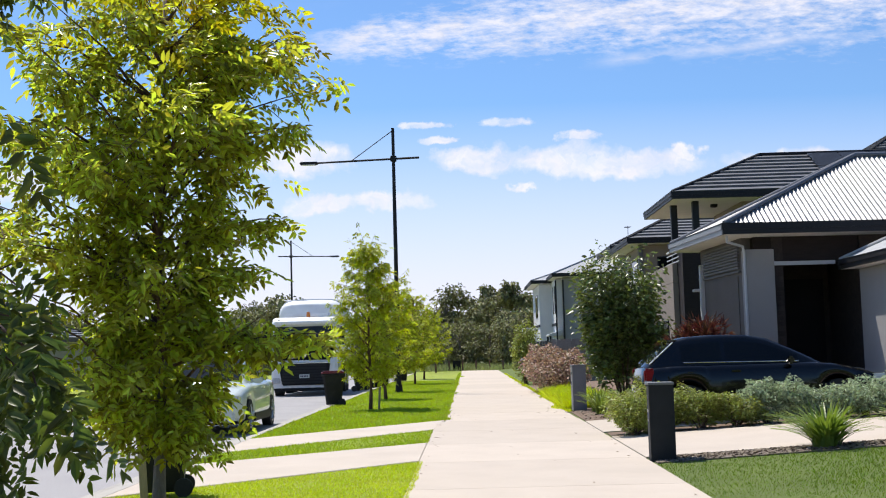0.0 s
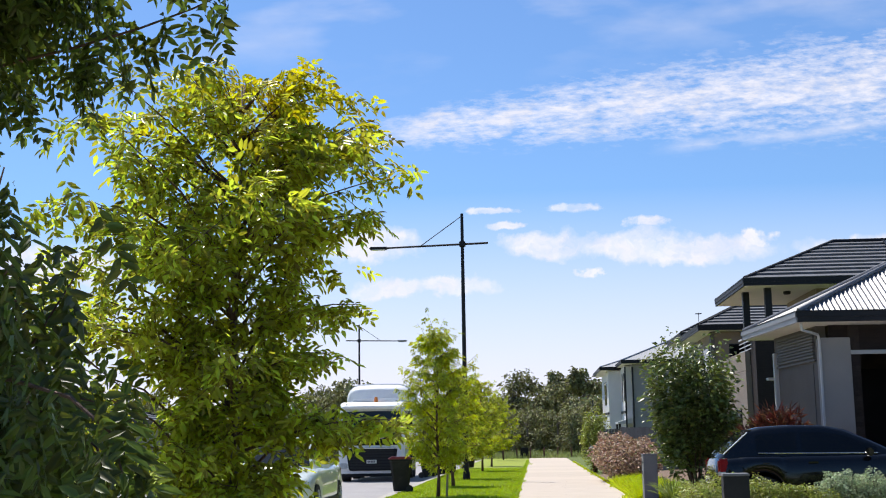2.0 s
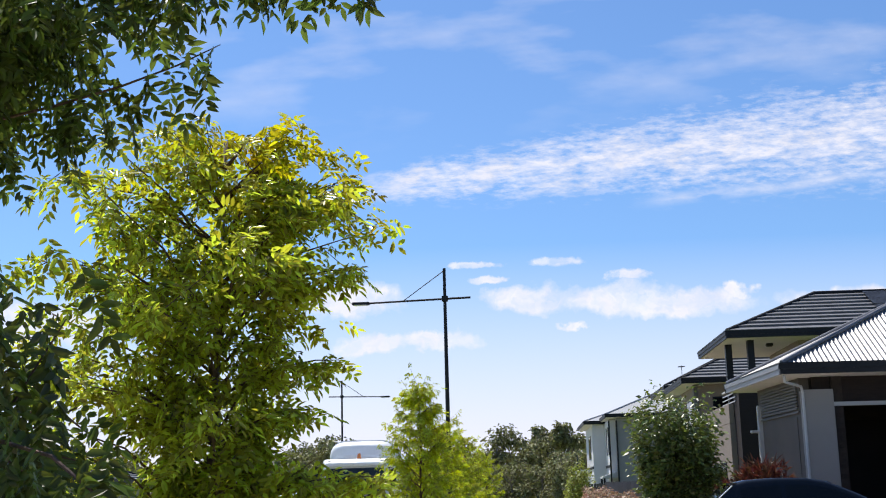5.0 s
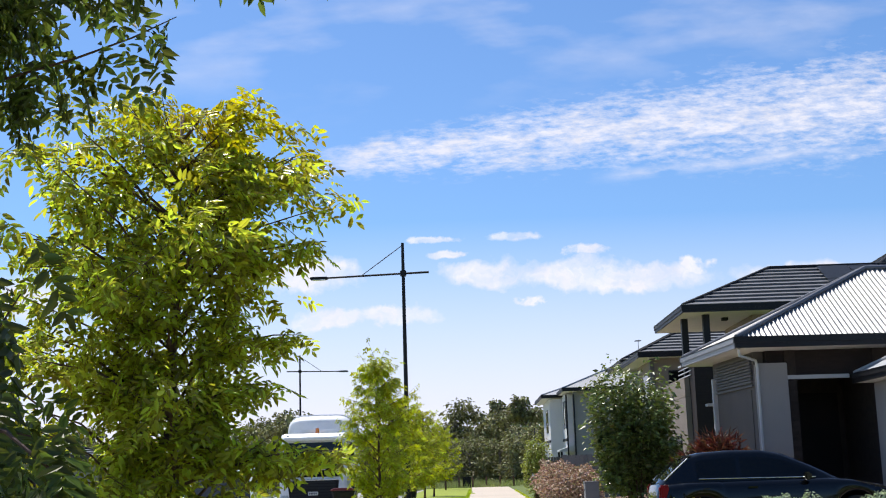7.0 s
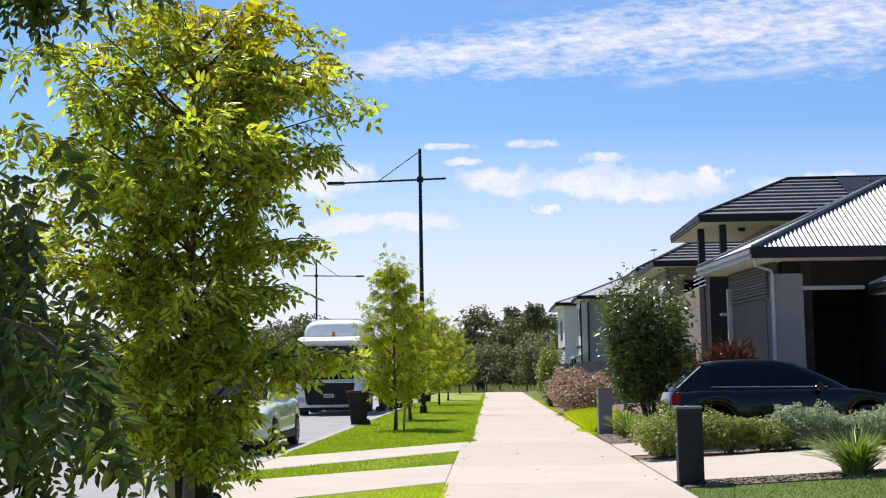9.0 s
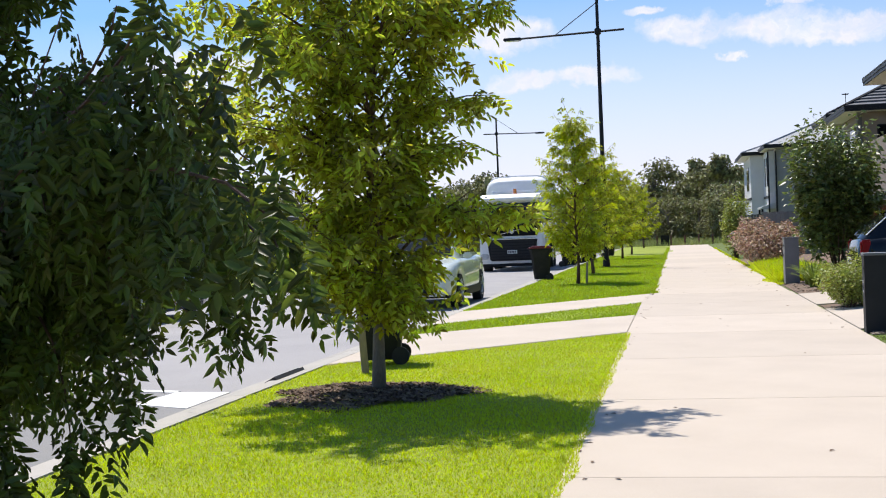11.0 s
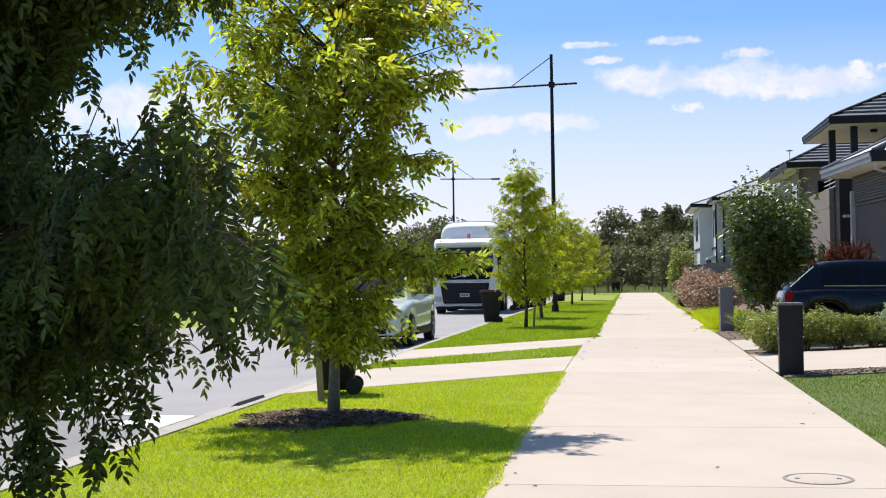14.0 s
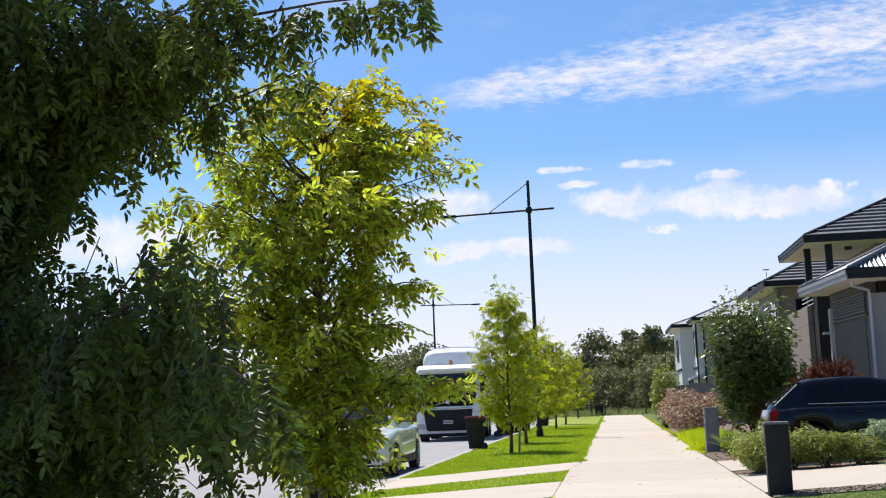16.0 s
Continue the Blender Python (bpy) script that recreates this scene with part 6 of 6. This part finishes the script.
grass_field("grass", "bright mown grass on the verge under young trees", (KERB + 0.03, -0.45, 20.8, 60), 70000, 0.06, 0.011, "grass_far", 3, lambda x, y: -0.006, lambda x, y: y < 20.8 + (x + 3.7) * 1.28)
grass_field("grass_edge", "ragged grass growing over the edge of the path", (-0.62, -0.12, 25.0, 80), 14000, 0.075, 0.012, "grass_far", 7, lambda x, y: 0.0, lambda x, y: x > -0.46 + 0.34 * max(0.0, noise.noise((y * 0.55, 3.1, 0.0))) + 0.05 * noise.noise((y * 3.0, 1.1, 0.0)))
grass_field("grass_edge", "short grass growing over the edge of the path", (-0.62, -0.45, 2.5, 15.5), 9000, 0.035, 0.0045, "grass", 8, lambda x, y: 0.0, lambda x, y: x > -0.575 + 0.07 * max(0.0, noise.noise((y * 1.3, 7.1, 0.0))))
grass_field("grass_edge", "ragged grass creeping over the garden edge of the path", (1.75, 2.3, 27.0, 75), 9000, 0.07, 0.012, "grass", 9, lambda x, y: 0.0, lambda x, y: x < 2.16 - 0.34 * max(0.0, noise.noise((y * 0.5, 9.1, 0.0)) - 0.05))
grass_field("grass", "green front lawn with shade put into its colour", (2.22, 8.0, 6.0, 14.62), 70000, 0.035, 0.005, "grass_dark", 4, lambda x, y: lot(x) - 0.012)
grass_field("wild_grass", "long dry grass in the reserve at the end of the path", (-14, 10, 89, 135), 16000, 0.55, 0.05, "wild_grass", 6, lambda x, y: -0.17)


# ---- far woods ----
def make_gum(seed, h, r, mat="leaf_gum", count=4200, leaf=0.42):
    rng = np.random.default_rng(seed)
    t = thing("gum_tree", "tall dark olive-green gum tree in a far wood", "tree", pose(0, 0, 0), "far wood")
    bm = bmesh.new()
    tube(bm, [(0, 0, -0.3), (0.1, 0, h * 0.3), (-0.1, 0.1, h * 0.6), (0.1, 0, h * 0.9)], [0.22, 0.18, 0.11, 0.04], 7)
    cs = []
    for i in range(17):
        f = rng.uniform(0.0, 1.0)
        rr = r * (0.9 - 0.5 * abs(f - 0.45)) * rng.uniform(0.2, 1.0)
        a = i * 2.4
        cs.append((rr * math.cos(a), rr * math.sin(a), h * (0.08 + 0.85 * f), r * rng.uniform(0.26, 0.46)))
    for c in cs:
        tube(bm, [(0, 0, max(0.3, c[2] - 1.6)), (c[0] * 0.6, c[1] * 0.6, c[2] - 0.5), c[:3]], [0.09, 0.06, 0.03], 4)
    part("trunk", bm, "bark_pale", t)
    k = rng.integers(0, len(cs), count)
    c = np.array(cs)[k]
    d = rng.normal(0, 1, (count, 3))
    d /= np.linalg.norm(d, axis=1)[:, None]
    pos = c[:, :3] + d * (c[:, 3] * rng.uniform(0.25, 1.15, count))[:, None] * np.array([1, 1, 0.85])
    tv = np.array([(0, 0, 0), (0.5 * leaf, 0.3 * leaf, 0.05), (leaf, 0, -0.2 * leaf), (0.5 * leaf, -0.3 * leaf, 0.05)])
    tagged(place_leaves("crown", (tv, np.array([(0, 1, 2), (0, 2, 3)])), pos, np.arctan2(d[:, 1], d[:, 0]), rng, mat, t, droop=(-0.4, 1.2)), kind="stuff")
    return t


gums = [make_gum(101, 9.6, 3.2), make_gum(102, 7.6, 3.6), make_gum(103, 6.2, 3.8, count=3600), make_gum(104, 8.8, 2.6)]
spots = [(0, -2.6, 150, 1.05), (1, 0.8, 146, 1.0), (3, 3.6, 150, 1.14), (3, 6.0, 142, 1.12), (1, -6.0, 152, 0.95), (2, -9.0, 150, 1.0), (2, -0.8, 132, 0.75), (2, 2.4, 128, 0.72),
         (1, 5.2, 126, 0.74), (2, 4.4, 112, 0.72), (1, -12, 156, 0.9), (2, -15.5, 150, 0.95), (1, -19, 152, 0.9), (0, -25, 150, 0.9), (1, -22.5, 148, 0.98), (2, -29, 146, 1.0),
         (1, -33, 150, 0.95), (3, -38, 152, 0.9), (1, -43, 150, 1.0), (2, -48, 145, 1.1), (1, 9.5, 150, 1.0), (0, 13, 152, 0.9), (1, 17, 150, 1.0), (2, -4.2, 126, 0.62),
         (2, -17.5, 96, 0.66), (2, -21, 92, 0.72), (2, -25, 95, 0.75), (1, -29.5, 98, 0.62), (2, 6.2, 100, 0.8), (1, 1.2, 158, 1.1), (2, -6.5, 130, 0.6), (2, -12.5, 120, 0.55), (1, -35, 110, 0.8), (2, 7.5, 118, 0.9), (1, -18.8, 118, 0.98), (2, -22.0, 116, 0.98)]
# an added row of unseen trees behind, to darken reflections and ambient light
spots += [(i % 4, -44 + 7.5 * i, -26 - 3 * (i % 3), 0.85 + 0.1 * (i % 2)) for i in range(13)]
first = set()
for i, (g, x, y, s) in enumerate(spots):
    m = pose(x, y, -0.15, 0, 0, 67 * i) @ Matrix.Scale(s, 4)
    if g not in first:
        first.add(g)
        gums[g].matrix_basis = m
    else:
        c = copy_thing(gums[g], Matrix.Identity(4))
        c.matrix_basis = m

# ---- inspection cover in the path ----
t = thing("inspection_cover", "round concrete inspection cover with a grey rim in the footpath", "manhole cover", pose(1.487, 6.73, 0.0))
bm = rod(bmesh.new(), (0, 0, -0.03), (0, 0, 0.007), 0.195, None, 40)
part("lid", bm, "concrete", t)
bm = bmesh.new()
inner, outer, low = [], [], []
for k in range(48):
    c, s_ = math.cos(k * math.tau / 48), math.sin(k * math.tau / 48)
    inner.append(bm.verts.new((0.201 * c, 0.201 * s_, 0.008)))
    outer.append(bm.verts.new((0.222 * c, 0.222 * s_, 0.008)))
    low.append(bm.verts.new((0.226 * c, 0.226 * s_, -0.02)))
for k in range(48):
    j = (k + 1) % 48
    bm.faces.new((inner[k], outer[k], outer[j], inner[j]))
    bm.faces.new((outer[k], low[k], low[j], outer[j]))
part("rim", bm, "render_grey", t, "thin grey rim")
for s_ in (-1, 1):
    part("lifting_hole", rod(bmesh.new(), (0.13 * s_, 0, 0.0), (0.13 * s_, 0, 0.009), 0.018, None, 12), "iron", t)

# ---- kerb stones and path slabs, piece by piece ----
kerb = thing("kerb_near", "sloping pale concrete kerb and gutter along the street", "kerb", kind="structure")
bm = bmesh.new()
prof = [(KERB, 0.004), (KERB - 0.16, 0.0), (KERB - 0.32, -0.095), (KERB - 0.56, -0.108), (KERB - 0.56, -0.3), (KERB, -0.3)]
ends = [[bm.verts.new((x, y, z)) for x, z in prof] for y in (0.004, 1.996)]
for i in range(len(prof)):
    j = (i + 1) % len(prof)
    bm.faces.new((ends[0][i], ends[0][j], ends[1][j], ends[1][i]))
bm.faces.new(ends[0][::-1])
bm.faces.new(ends[1])
bmesh.ops.recalc_face_normals(bm, faces=bm.faces)
kerb_mesh = bpy.data.meshes.new("kerbstone")
bm.to_mesh(kerb_mesh)
bm.free()
kerb_mesh.materials.append(M["kerb"])
for k in range(58):
    ob = new("kerbstone", kerb_mesh)
    ob.parent = kerb
    ob.location = (0, -12 + 2.0 * k, 0)
path = thing("footpath", "wide cream concrete footpath with sawn joints", "footpath", kind="structure")
meshes = {}
for w, (xa, xb) in (("near", (-0.625, 2.195)), ("far", (-0.46, 2.17))):
    bmp = bx(xa, xb, 0.002, 2.998, -0.3, 0.004, 0.003)
    meshes[w] = bpy.data.meshes.new("slab")
    bmp.to_mesh(meshes[w])
    bmp.free()
    meshes[w].materials.append(M["concrete"])
for k in range(33):
    y = -8.6 + 3.0 * k
    ob = new("slab", meshes["near" if y < 23 else "far"])
    ob.parent = path
    ob.location = (0, y, 0.0)
